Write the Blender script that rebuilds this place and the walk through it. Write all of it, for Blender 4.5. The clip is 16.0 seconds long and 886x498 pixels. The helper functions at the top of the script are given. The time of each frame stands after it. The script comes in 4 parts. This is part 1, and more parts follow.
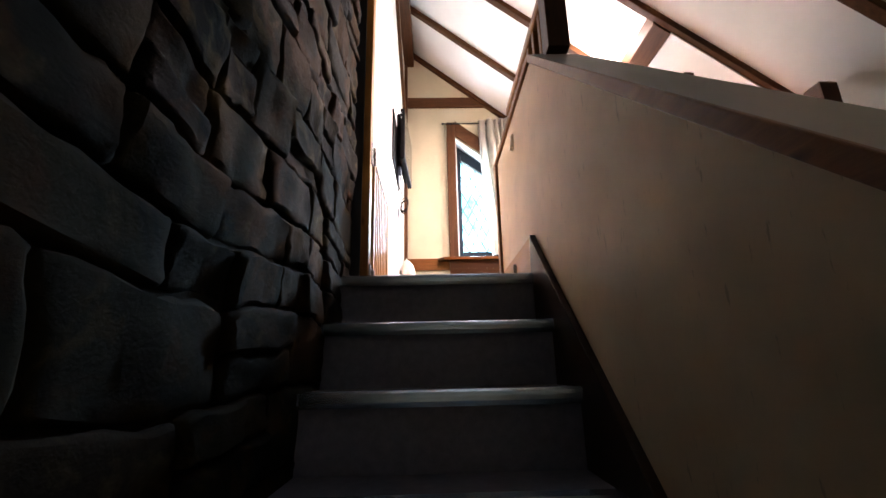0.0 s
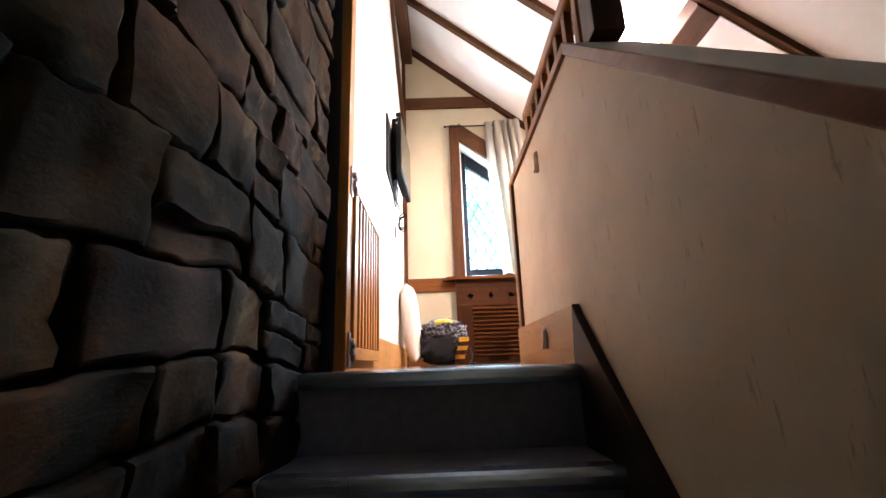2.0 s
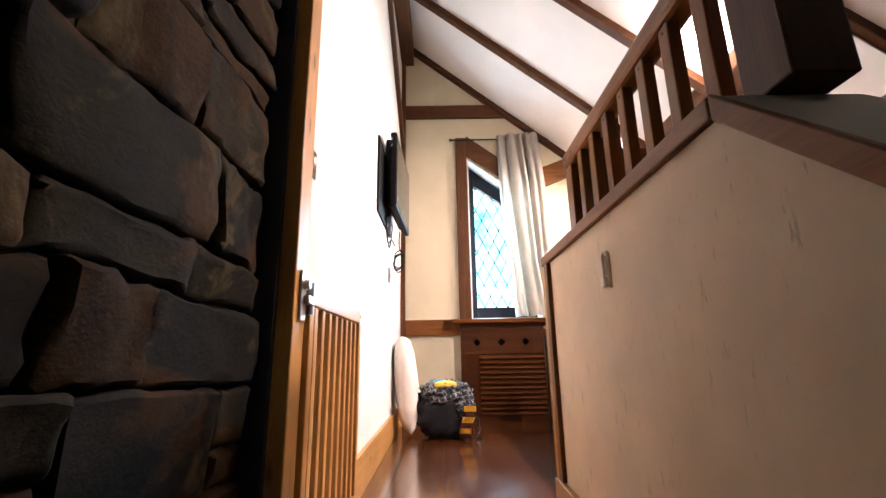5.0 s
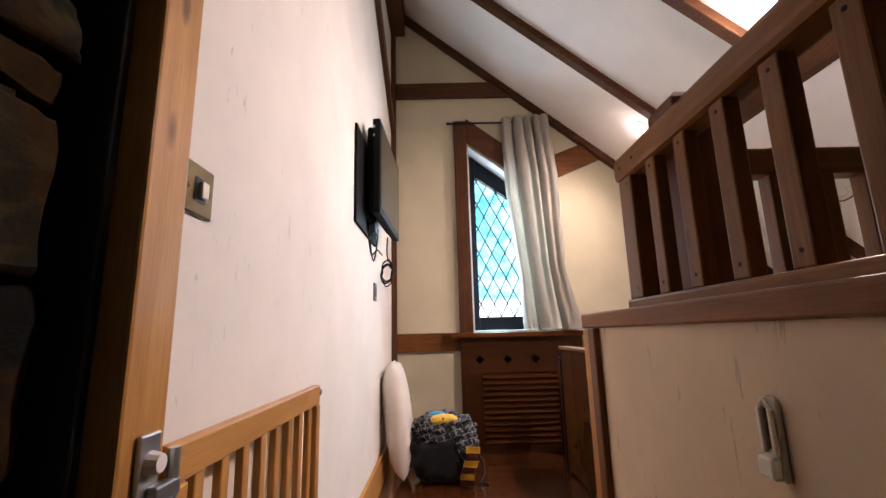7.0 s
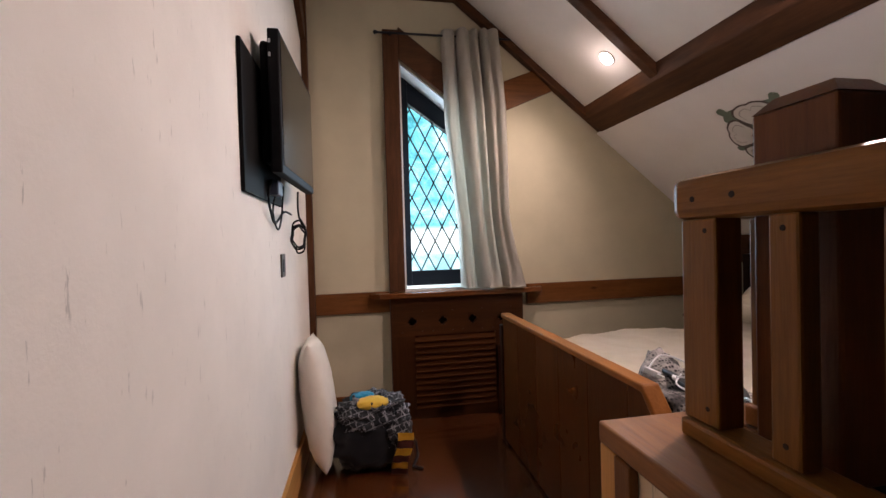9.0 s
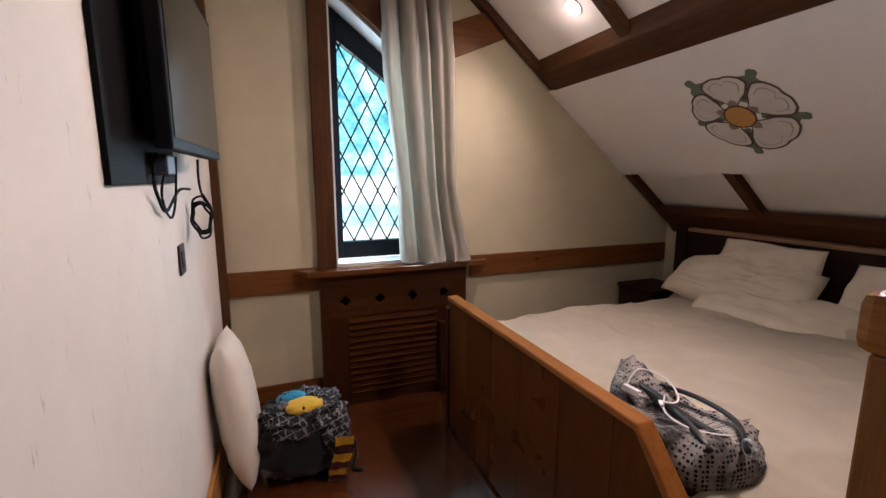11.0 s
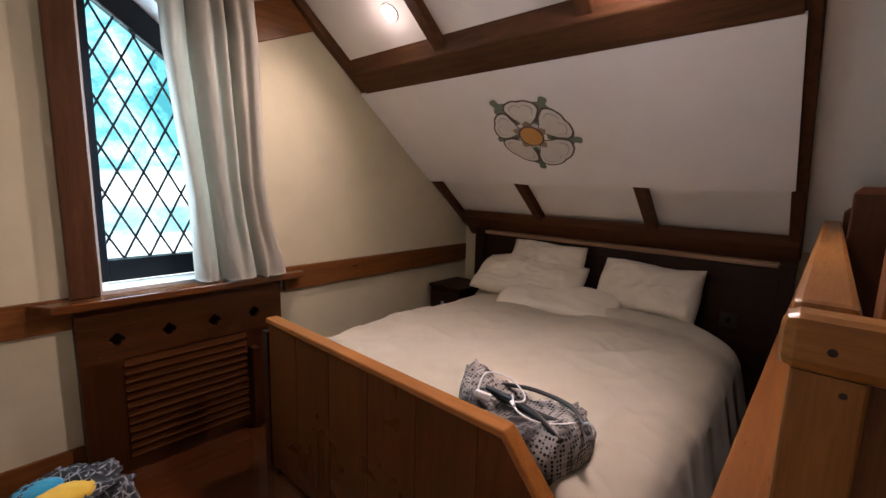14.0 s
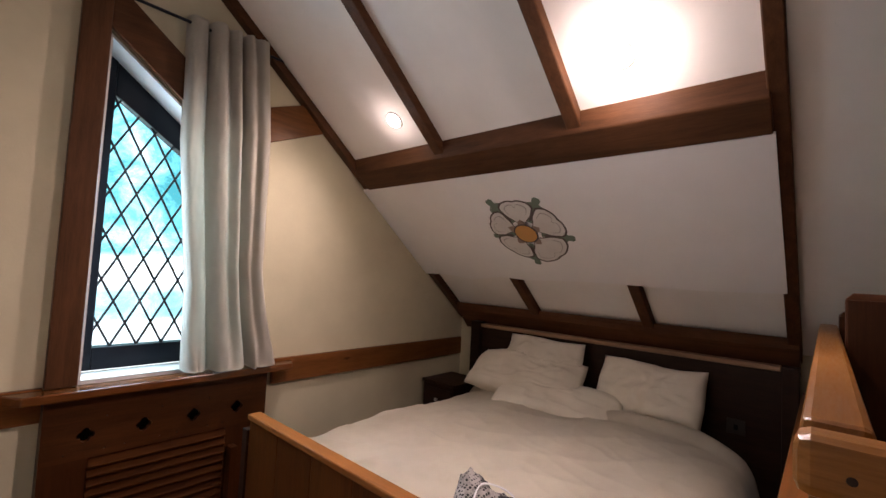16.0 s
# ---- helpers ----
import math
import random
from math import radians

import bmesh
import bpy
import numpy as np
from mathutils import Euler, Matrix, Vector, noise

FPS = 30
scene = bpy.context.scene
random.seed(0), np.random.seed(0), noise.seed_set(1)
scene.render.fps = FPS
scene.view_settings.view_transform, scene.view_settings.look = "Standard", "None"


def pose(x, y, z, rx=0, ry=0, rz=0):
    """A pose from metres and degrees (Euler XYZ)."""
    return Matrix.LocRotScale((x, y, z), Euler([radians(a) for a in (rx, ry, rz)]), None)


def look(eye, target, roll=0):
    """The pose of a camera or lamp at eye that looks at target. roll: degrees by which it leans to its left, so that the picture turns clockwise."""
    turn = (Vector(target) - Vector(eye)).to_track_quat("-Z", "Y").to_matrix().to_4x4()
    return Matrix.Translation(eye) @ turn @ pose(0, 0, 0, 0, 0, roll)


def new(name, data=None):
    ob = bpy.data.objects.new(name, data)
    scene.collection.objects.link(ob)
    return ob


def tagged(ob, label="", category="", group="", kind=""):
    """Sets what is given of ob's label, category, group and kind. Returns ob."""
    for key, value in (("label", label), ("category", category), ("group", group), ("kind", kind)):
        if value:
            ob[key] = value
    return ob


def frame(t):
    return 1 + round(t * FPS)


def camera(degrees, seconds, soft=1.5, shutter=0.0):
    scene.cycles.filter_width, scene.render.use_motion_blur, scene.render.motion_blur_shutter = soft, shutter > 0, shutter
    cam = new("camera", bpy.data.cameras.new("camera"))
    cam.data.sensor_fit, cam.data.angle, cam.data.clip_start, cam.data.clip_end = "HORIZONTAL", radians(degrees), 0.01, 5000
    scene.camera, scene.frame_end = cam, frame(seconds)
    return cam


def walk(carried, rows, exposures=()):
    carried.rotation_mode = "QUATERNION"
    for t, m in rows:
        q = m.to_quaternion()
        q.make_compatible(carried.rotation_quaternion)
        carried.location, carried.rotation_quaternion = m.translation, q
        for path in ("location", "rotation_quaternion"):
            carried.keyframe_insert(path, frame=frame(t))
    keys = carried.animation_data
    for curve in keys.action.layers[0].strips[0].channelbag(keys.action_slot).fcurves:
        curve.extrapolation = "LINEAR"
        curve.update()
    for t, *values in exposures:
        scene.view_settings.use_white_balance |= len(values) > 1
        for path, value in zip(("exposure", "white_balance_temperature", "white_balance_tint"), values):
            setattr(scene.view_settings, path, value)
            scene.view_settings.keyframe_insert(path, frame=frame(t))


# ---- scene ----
cam = camera(91.4, 16.0)
PATH = [
    (0, (0.381, -0.337, -0.357), (0.428, 1.592, 0.168), -1.3),
    (0.5, (0.398, -0.242, -0.268), (0.426, 1.689, 0.256), -2.1),
    (1, (0.373, -0.114, -0.166), (0.391, 1.813, 0.368), -2.4),
    (1.5, (0.379, -0.034, -0.081), (0.4, 1.896, 0.444), -2.4),
    (2, (0.405, 0.138, 0.017), (0.429, 2.071, 0.528), -2.1),
    (2.5, (0.427, 0.22, 0.143), (0.436, 2.154, 0.652), -2.2),
    (3, (0.405, 0.344, 0.229), (0.411, 2.279, 0.737), -2.4),
    (3.5, (0.389, 0.426, 0.327), (0.398, 2.362, 0.828), -2.2),
    (4, (0.413, 0.549, 0.414), (0.414, 2.486, 0.913), -1.4),
    (4.5, (0.406, 0.618, 0.494), (0.42, 2.556, 0.987), -1.0),
    (7, (0.43, 1.189, 0.91), (0.449, 3.152, 1.295), -1.5),
    (7.5, (0.411, 1.321, 0.957), (0.447, 3.289, 1.31), -1.1),
    (8, (0.381, 1.458, 1.088), (0.505, 3.433, 1.381), -2.2),
    (8.5, (0.403, 1.531, 1.093), (0.57, 3.51, 1.326), -1.9),
    (8.7, (0.421, 1.589, 1.154), (0.671, 3.57, 1.273), -1.8),
    (10.8, (0.363, 1.995, 1.453), (0.981, 3.871, 1.142), -0.2),
    (11, (0.373, 2.041, 1.456), (1.075, 3.887, 1.138), -0.1),
    (11.5, (0.383, 2.146, 1.458), (1.337, 3.865, 1.09), 0.8),
    (12, (0.366, 2.236, 1.47), (1.54, 3.815, 1.113), 0.7),
    (12.5, (0.349, 2.252, 1.47), (1.657, 3.722, 1.112), 0.7),
    (13, (0.31, 2.252, 1.471), (1.687, 3.659, 1.119), 1.0),
    (13.5, (0.295, 2.252, 1.481), (1.732, 3.603, 1.145), 1.3),
    (14, (0.293, 2.255, 1.483), (1.768, 3.571, 1.179), 1.6),
    (14.5, (0.288, 2.254, 1.484), (1.781, 3.559, 1.218), 2.0),
    (15, (0.29, 2.256, 1.487), (1.789, 3.561, 1.271), 2.3),
    (15.5, (0.286, 2.258, 1.495), (1.789, 3.576, 1.415), 2.6),
    (16, (0.289, 2.256, 1.502), (1.782, 3.583, 1.612), 3.0),
]
EXPOSURES = [(0.0, 2.5), (2.0, 2.5), (3.5, 2.42), (4.5, 2.15), (7.0, 0.83), (8.7, 0.1), (11.0, 0.08), (13.0, 0.27), (16.0, 0.25)]
walk(cam, [(t, look(eye, target, roll)) for t, eye, target, roll in PATH], EXPOSURES)

# ---- light ----
world = bpy.data.worlds.new("sky")
scene.world = world
world.use_nodes = True
sky = world.node_tree.nodes.new("ShaderNodeTexSky")
sky.sky_type, sky.sun_disc, sky.sun_elevation, sky.sun_rotation = "NISHITA", False, radians(40), radians(150)
world.node_tree.links.new(sky.outputs[0], world.node_tree.nodes["Background"].inputs[0])
world.node_tree.nodes["Background"].inputs[1].default_value = 0.08


def spot(name, at, energy, color, cone, radius=0.04):
    d = bpy.data.lights.new(name, "SPOT")
    d.energy, d.color, d.spot_size, d.spot_blend, d.shadow_soft_size = energy, color, radians(cone), 1.0, radius
    ob = new(name, d)
    ob.matrix_world = look(at, (at[0] - 0.63, at[1], at[2] - 0.775))
    return ob


WARM = (1.0, 0.775, 0.75)
LAMPS = [(1.95, 4.17, 52, 0.9), (1.955, 2.86, 86, 8)]
day = bpy.data.lights.new("window_daylight", "AREA")
day.shape, day.size, day.size_y, day.energy, day.color = "RECTANGLE", 0.27, 1.05, 13, (0.58, 0.79, 1.0)
new("window_daylight", day).matrix_world = look((0.915, 4.965, 1.58), (0.80, 2.0, 1.50))


# ---- materials ----
def shader(name, rough=0.6, metal=0.0, spec=0.5):
    m = bpy.data.materials.new(name)
    m.use_nodes = True
    b = m.node_tree.nodes["Principled BSDF"]
    b.inputs["Roughness"].default_value = rough
    b.inputs["Metallic"].default_value = metal
    b.inputs["Specular IOR Level"].default_value = spec
    return m, m.node_tree.nodes, m.node_tree.links, b


def plain(name, color, rough=0.6, metal=0.0, spec=0.5):
    m, n, l, b = shader(name, rough, metal, spec)
    b.inputs["Base Color"].default_value = (*color, 1)
    return m


def coords(n, l, scale=(1, 1, 1), rot=(0, 0, 0)):
    c, mp = n.new("ShaderNodeTexCoord"), n.new("ShaderNodeMapping")
    mp.inputs["Scale"].default_value = scale
    mp.inputs["Rotation"].default_value = [radians(a) for a in rot]
    l.new(c.outputs["Object"], mp.inputs["Vector"])
    return mp.outputs[0]


def tex(n, l, vec, scale, detail=4, rough=0.6, dist=0.0):
    t = n.new("ShaderNodeTexNoise")
    t.inputs["Scale"].default_value, t.inputs["Detail"].default_value = scale, detail
    t.inputs["Roughness"].default_value, t.inputs["Distortion"].default_value = rough, dist
    l.new(vec, t.inputs["Vector"])
    return t.outputs["Fac"]


def ramp(n, l, fac, stops):
    r = n.new("ShaderNodeValToRGB")
    e = r.color_ramp.elements
    e[0].position, e[0].color = stops[0][0], (*stops[0][1], 1)
    e[1].position, e[1].color = stops[-1][0], (*stops[-1][1], 1)
    for p, c in stops[1:-1]:
        k = e.new(p)
        k.color = (*c, 1)
    l.new(fac, r.inputs[0])
    return r.outputs[0]


def mix(n, l, fac, a, b, mode="MIX"):
    x = n.new("ShaderNodeMix")
    x.data_type, x.blend_type = "RGBA", mode
    for sock, v in ((x.inputs["Factor"], fac), (x.inputs[6], a), (x.inputs[7], b)):
        if isinstance(v, (int, float)):
            sock.default_value = v
        elif isinstance(v, tuple):
            sock.default_value = (*v, 1)
        else:
            l.new(v, sock)
    return x.outputs[2]


def bump(n, l, b, height, strength, distance=0.01):
    k = n.new("ShaderNodeBump")
    k.inputs["Strength"].default_value, k.inputs["Distance"].default_value = strength, distance
    l.new(height, k.inputs["Height"])
    l.new(k.outputs[0], b.inputs["Normal"])


def wood(name, dark, light, axis="y", rough=0.4, random_tone=0.0, knots=True, coat=0.0, grain_relief=0.25):
    """Stained timber with grain along one axis, knots and worn patches."""
    m, n, l, b = shader(name, rough, 0, 0.17)
    sc = {"x": (0.6, 9, 9), "y": (9, 0.6, 9), "z": (9, 9, 0.6)}[axis]
    v = coords(n, l, sc)
    g = tex(n, l, v, 3.0, 6, 0.65, 0.6)
    fine = tex(n, l, coords(n, l, tuple(4 * s for s in sc)), 6.0, 3, 0.7)
    col = ramp(n, l, g, [(0.28, dark), (0.5, tuple((a + c) / 2 for a, c in zip(dark, light))), (0.72, light)])
    col = mix(n, l, 0.35, col, ramp(n, l, fine, [(0.3, dark), (0.7, light)]))
    blot = tex(n, l, coords(n, l), 2.3, 3)
    col = mix(n, l, 0.5, col, ramp(n, l, blot, [(0.3, (0.55, 0.5, 0.47)), (0.7, (1, 1, 1))]), "MULTIPLY")
    if knots:
        vo = n.new("ShaderNodeTexVoronoi")
        vo.inputs["Scale"].default_value = 1.0
        l.new(coords(n, l, {"x": (3.2, 9, 9), "y": (9, 3.2, 9), "z": (9, 9, 3.2)}[axis]), vo.inputs["Vector"])
        col = mix(n, l, ramp(n, l, vo.outputs["Distance"], [(0.05, (0.85,) * 3), (0.12, (0, 0, 0))]), col, tuple(0.35 * c for c in dark))
    if random_tone:
        info = n.new("ShaderNodeObjectInfo")
        col = mix(n, l, random_tone, col, ramp(n, l, info.outputs["Random"], [(0.0, (0.45, 0.45, 0.45)), (1.0, (1, 1, 1))]), "MULTIPLY")
    l.new(col, b.inputs["Base Color"])
    l.new(ramp(n, l, blot if not knots else fine, [(0.2, (rough - 0.08,) * 3), (0.8, (min(1, rough + 0.12),) * 3)]), b.inputs["Roughness"])
    b.inputs["Coat Weight"].default_value = coat
    b.inputs["Coat Roughness"].default_value = 0.13
    bump(n, l, b, fine, grain_relief, 0.002)
    return m


def plaster(name, color, rough=0.85, rag=0.06, lump=0.25, scuff=0.72):
    """Painted plaster: soft mottling, brush lumps and faint scuffs."""
    m, n, l, b = shader(name, rough, 0, 0.3)
    v = coords(n, l)
    c2 = tuple(c * (1 - rag * 2) for c in color)
    col = ramp(n, l, tex(n, l, v, 3.0, 5), [(0.3, c2), (0.7, color)])
    col = mix(n, l, ramp(n, l, tex(n, l, coords(n, l, (34, 34, 6)), 1.6, 4, 0.7), [(scuff, (0, 0, 0)), (scuff + 0.05, (0.6,) * 3)]), col, tuple(c * 0.45 for c in color))
    l.new(col, b.inputs["Base Color"])
    bump(n, l, b, tex(n, l, v, 55, 5, 0.7), lump, 0.004)
    return m


def fabric(name, color, dark, weave=350, rough=0.9):
    m, n, l, b = shader(name, rough, 0, 0.2)
    v = coords(n, l)
    l.new(ramp(n, l, tex(n, l, v, 6, 5), [(0.3, dark), (0.7, color)]), b.inputs["Base Color"])
    b.inputs["Sheen Weight"].default_value = 0.2
    bump(n, l, b, tex(n, l, v, weave, 2), 0.15, 0.002)
    return m


DARK_BEAM = ((0.048, 0.019, 0.008), (0.13, 0.054, 0.022))
MID_WOOD = ((0.10, 0.034, 0.009), (0.23, 0.088, 0.024))
PINE = ((0.38, 0.17, 0.045), (0.66, 0.36, 0.115))
beam_x, beam_y, beam_z = (wood("stained_beam_" + a, *DARK_BEAM, a, 0.5, 0.0, False) for a in "xyz")
mid_x, mid_z = (wood("varnished_oak_" + a, *MID_WOOD, a, 0.32) for a in "xz")
pine_y, pine_z = (wood("varnished_pine_" + a, *PINE, a, 0.35) for a in "yz")
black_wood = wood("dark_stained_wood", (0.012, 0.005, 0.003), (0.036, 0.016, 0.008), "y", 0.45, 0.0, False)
magnolia = plaster("magnolia_paint", (0.60, 0.535, 0.38))
white_paint = plaster("warm_white_paint", (0.82, 0.785, 0.725), 0.8, 0.05, 0.25, 0.655)
roof_paint = plaster("white_ceiling_paint", (0.86, 0.82, 0.77), 0.85, 0.04, 0.15)
canvas_paint = plaster("smooth_white_board", (0.87, 0.84, 0.82), 0.7, 0.03, 0.05)
panel_paint = plaster("cream_painted_panel", (0.80, 0.65, 0.45), 0.55, 0.10, 0.2, 0.635)
grey_paint = plaster("grey_painted_top", (0.50, 0.46, 0.40), 0.6)


# ---- mesh helpers ----
def link(name, bm, mat, parent=None, label="", smooth=False):
    me = bpy.data.meshes.new(name)
    bmesh.ops.recalc_face_normals(bm, faces=bm.faces)
    bm.to_mesh(me)
    bm.free()
    if smooth:
        me.shade_smooth()
    for mm in (mat if isinstance(mat, (list, tuple)) else [mat]):
        me.materials.append(mm)
    ob = new(name, me)
    if parent:
        ob.parent = parent
    if label:
        ob["label"] = label
    return ob


def part(name, bm, mat, parent, label="", smooth=False):
    return link(name, bm, mat, parent, label, smooth)


def empty(name, at=(0, 0, 0)):
    """A thing's base; its parts keep their world places."""
    ob = new(name)
    ob.empty_display_size = 0.1
    return ob


def add_box(bm, lo, hi, bev=0.0):
    vs = [bm.verts.new((x, y, z)) for x in (lo[0], hi[0]) for y in (lo[1], hi[1]) for z in (lo[2], hi[2])]
    fs = [bm.faces.new([vs[i] for i in q]) for q in ((0, 1, 3, 2), (4, 6, 7, 5), (0, 4, 5, 1), (2, 3, 7, 6), (0, 2, 6, 4), (1, 5, 7, 3))]
    if bev:
        bmesh.ops.recalc_face_normals(bm, faces=fs)
        bmesh.ops.bevel(bm, geom=list({e for f in fs for e in f.edges}), offset=bev, segments=2, affect="EDGES", profile=0.5)
    return bm


def box(lo, hi, bev=0.0):
    return add_box(bmesh.new(), lo, hi, bev)


def prism(pts, axis, a, b, bev=0.0, bm=None):
    """A flat outline drawn out along an axis: y outlines are (x, z), x outlines (y, z), z outlines (x, y)."""
    bm = bm or bmesh.new()
    put = {"x": lambda p, d: (d, p[0], p[1]), "y": lambda p, d: (p[0], d, p[1]), "z": lambda p, d: (p[0], p[1], d)}[axis]
    lo, hi = [bm.verts.new(put(p, a)) for p in pts], [bm.verts.new(put(p, b)) for p in pts]
    fs = [bm.faces.new(lo), bm.faces.new(hi[::-1])]
    k = len(pts)
    fs += [bm.faces.new((lo[i], lo[(i + 1) % k], hi[(i + 1) % k], hi[i])) for i in range(k)]
    if bev:
        bmesh.ops.recalc_face_normals(bm, faces=fs)
        bmesh.ops.bevel(bm, geom=list({e for f in fs for e in f.edges}), offset=bev, segments=2, affect="EDGES", profile=0.5)
    return bm


def tube(pts, r, sides=8, bm=None, closed=False):
    """A round bar or cable through the points."""
    bm = bm or bmesh.new()
    pts = [Vector(p) for p in pts]
    rings = []
    for i, p in enumerate(pts):
        d = (pts[min(i + 1, len(pts) - 1)] - pts[max(i - 1, 0)]).normalized()
        u = d.cross(Vector((0, 0, 1)) if abs(d.z) < 0.9 else Vector((1, 0, 0))).normalized()
        w = d.cross(u)
        rad = r[i] if isinstance(r, (list, tuple)) else r
        rings.append([bm.verts.new(p + rad * (math.cos(2 * math.pi * k / sides) * u + math.sin(2 * math.pi * k / sides) * w)) for k in range(sides)])
    for a, b in zip(rings, rings[1:]):
        for k in range(sides):
            bm.faces.new((a[k], a[(k + 1) % sides], b[(k + 1) % sides], b[k]))
    bm.faces.new(rings[0])
    bm.faces.new(rings[-1][::-1])
    return bm


def grid(nu, nv, f, bm=None, close_u=False):
    bm = bm or bmesh.new()
    vs = [[bm.verts.new(f(i / nu, j / nv)) for j in range(nv + 1)] for i in range(nu if close_u else nu + 1)]
    for i in range(nu):
        for j in range(nv):
            a, b = vs[i], vs[(i + 1) % len(vs)]
            bm.faces.new((a[j], b[j], b[j + 1], a[j + 1]))
    return bm


def structure(name, bm, mat, label, category="wall"):
    return tagged(link(name, bm, mat), label, category, kind="structure")


# ---- the plan ----
XL, XR, YG = 0.03, 0.815, 4.80          # left wall, stair wall, gable wall
TOP_Y, RISE, GOING = 1.385, 0.211, 0.231  # top nosing and the steps
SLOPE = 0.815                            # roof fall towards the eaves


def roof_z(x, up=0.0):
    return 2.088 - SLOPE * (x - 2.237) + up


XE = 3.47                                # eaves wall
YS = -2.2                                # far back wall of the stairwell
DEEP = -2.6                              # floor at the foot of the stairs

# gable wall with the window opening, in four pieces round it
WX0, WX1, WZ0, WZ1L, WZ1R = 0.70, 1.37, 0.90, 2.575, 2.06
gable = empty("wall_gable")
tagged(gable, "warm cream painted gable wall with a slant-headed window opening", "wall", kind="structure")
T0, T1 = YG, YG + 0.30
part("wall_face", prism([(-0.3, -0.3), (WX0, -0.3), (WX0, roof_z(WX0, 0.3)), (-0.3, roof_z(-0.3, 0.3))], "y", T0, T1), magnolia, gable)
part("wall_face", prism([(WX1, -0.3), (XE + 0.3, -0.3), (XE + 0.3, roof_z(XE + 0.3, 0.3)), (WX1, roof_z(WX1, 0.3))], "y", T0, T1), magnolia, gable)
part("wall_face", prism([(WX0, -0.3), (WX1, -0.3), (WX1, WZ0), (WX0, WZ0)], "y", T0, T1), magnolia, gable)
part("wall_face", prism([(WX0, WZ1L), (WX1, WZ1R), (WX1, roof_z(WX1, 0.3)), (WX0, roof_z(WX0, 0.3))], "y", T0, T1), magnolia, gable)

structure("wall_left", box((XL - 0.3, 1.76, -0.3), (XL, YG, 4.05)), white_paint, "pinkish white painted plaster wall of the landing")
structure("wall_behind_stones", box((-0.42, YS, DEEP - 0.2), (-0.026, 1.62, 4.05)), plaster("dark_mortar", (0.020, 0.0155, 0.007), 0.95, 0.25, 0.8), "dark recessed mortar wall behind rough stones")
structure("wall_eaves", box((XE, YS, DEEP), (XE + 0.25, YG, 1.5)), magnolia, "low cream eaves wall under the roof slope")
# South wall is unseen; cream was chosen to bounce light onto the risers.
structure("wall_south", box((-0.4, YS - 0.2, DEEP), (XE + 0.25, YS, 4.3)), magnolia, "unseen plain cream wall closing the stairwell, bouncing light")
ROOF = 0.065
structure("ceiling_slope", prism([(-0.45, roof_z(-0.45, ROOF)), (XE + 0.4, roof_z(XE + 0.4, ROOF)), (XE + 0.4, roof_z(XE + 0.4, ROOF + 0.25)), (-0.45, roof_z(-0.45, ROOF + 0.25))], "y", YS - 0.2, YG + 0.3), roof_paint, "white painted sloping plaster ceiling between rafters", "ceiling")
structure("floor_below", box((-0.4, YS, DEEP - 0.2), (XE + 0.25, TOP_Y + 0.3, DEEP)), plain("dark_carpet", (0.05, 0.03, 0.025), 0.95), "dark carpet at the foot of the stairs", "floor")
structure("floor_base", prism([(XL, TOP_Y + 0.02), (XE, TOP_Y + 0.02), (XE, YG), (XL, YG)], "z", -0.28, -0.021), black_wood, "dark boarded base under the landing floor", "floor")
structure("wall_under_landing", box((0.0, TOP_Y + 0.03, DEEP), (XE, TOP_Y + 0.15, -0.28)), magnolia, "cream wall closing the space under the landing")

# stair wall with sloped cap, flat cap and the return beside the bed
PITCH = RISE / GOING
KY, KZ = 1.254, 0.951

def stair_line(y, up):
    return KZ + PITCH * (y - KY) + up


structure("wall_stair", prism([(YS, DEEP), (2.33, DEEP), (2.33, KZ - 0.035), (KY, KZ - 0.035), (KY - 2.6, stair_line(KY - 2.6, -0.035)), (YS, stair_line(KY - 2.6, -0.035))], "x", XR, XR + 0.17), panel_paint, "cream painted boarded wall beside the stairs, scratched and scuffed")
structure("wall_bedside", box((XR + 0.17, 2.24, DEEP), (XE, 2.33, KZ - 0.035)), black_wood, "dark panelled half wall beside the bed")
structure("stair_wall_cap", prism([(KY - 2.6, stair_line(KY - 2.6, -0.034)), (KY, KZ - 0.034), (KY, KZ), (KY - 2.6, stair_line(KY - 2.6, 0))], "x", XR + 0.001, XR + 0.215, 0.004), grey_paint, "grey-brown sloping cap board on the stair wall", "trim")
cap_oak_y = wood("cap_oak", (0.15, 0.058, 0.017), (0.33, 0.145, 0.048), "y", 0.4)
structure("stair_wall_trim", prism([(KY - 2.6, stair_line(KY - 2.6, -0.042)), (KY, KZ - 0.042), (KY, KZ + 0.002), (KY - 2.6, stair_line(KY - 2.6, 0.002))], "x", XR - 0.014, XR, 0.003), cap_oak_y, "brown trim under the sloping cap of the stair wall", "trim")
structure("cap_board", box((XR - 0.014, KY + 0.002, KZ - 0.036), (XR + 0.20, 2.345, KZ), 0.004), cap_oak_y, "brown varnished flat cap board on the stair wall", "trim")
structure("bedside_cap_board", box((XR + 0.20, 2.235, KZ - 0.036), (XE - 0.05, 2.352, KZ), 0.004), mid_x, "brown varnished cap board on the bedside half wall", "trim")
structure("wall_end_post", box((XR - 0.012, 2.30, 0.0), (XR + 0.17, 2.346, KZ - 0.037), 0.004), pine_z, "pale pine end board of the stair wall", "trim")
structure("wall_end_trim", box((XR - 0.016, 2.255, 0.175), (XR, 2.298, KZ - 0.037), 0.003), mid_z, "narrow brown edge trim on the stair wall end", "trim")
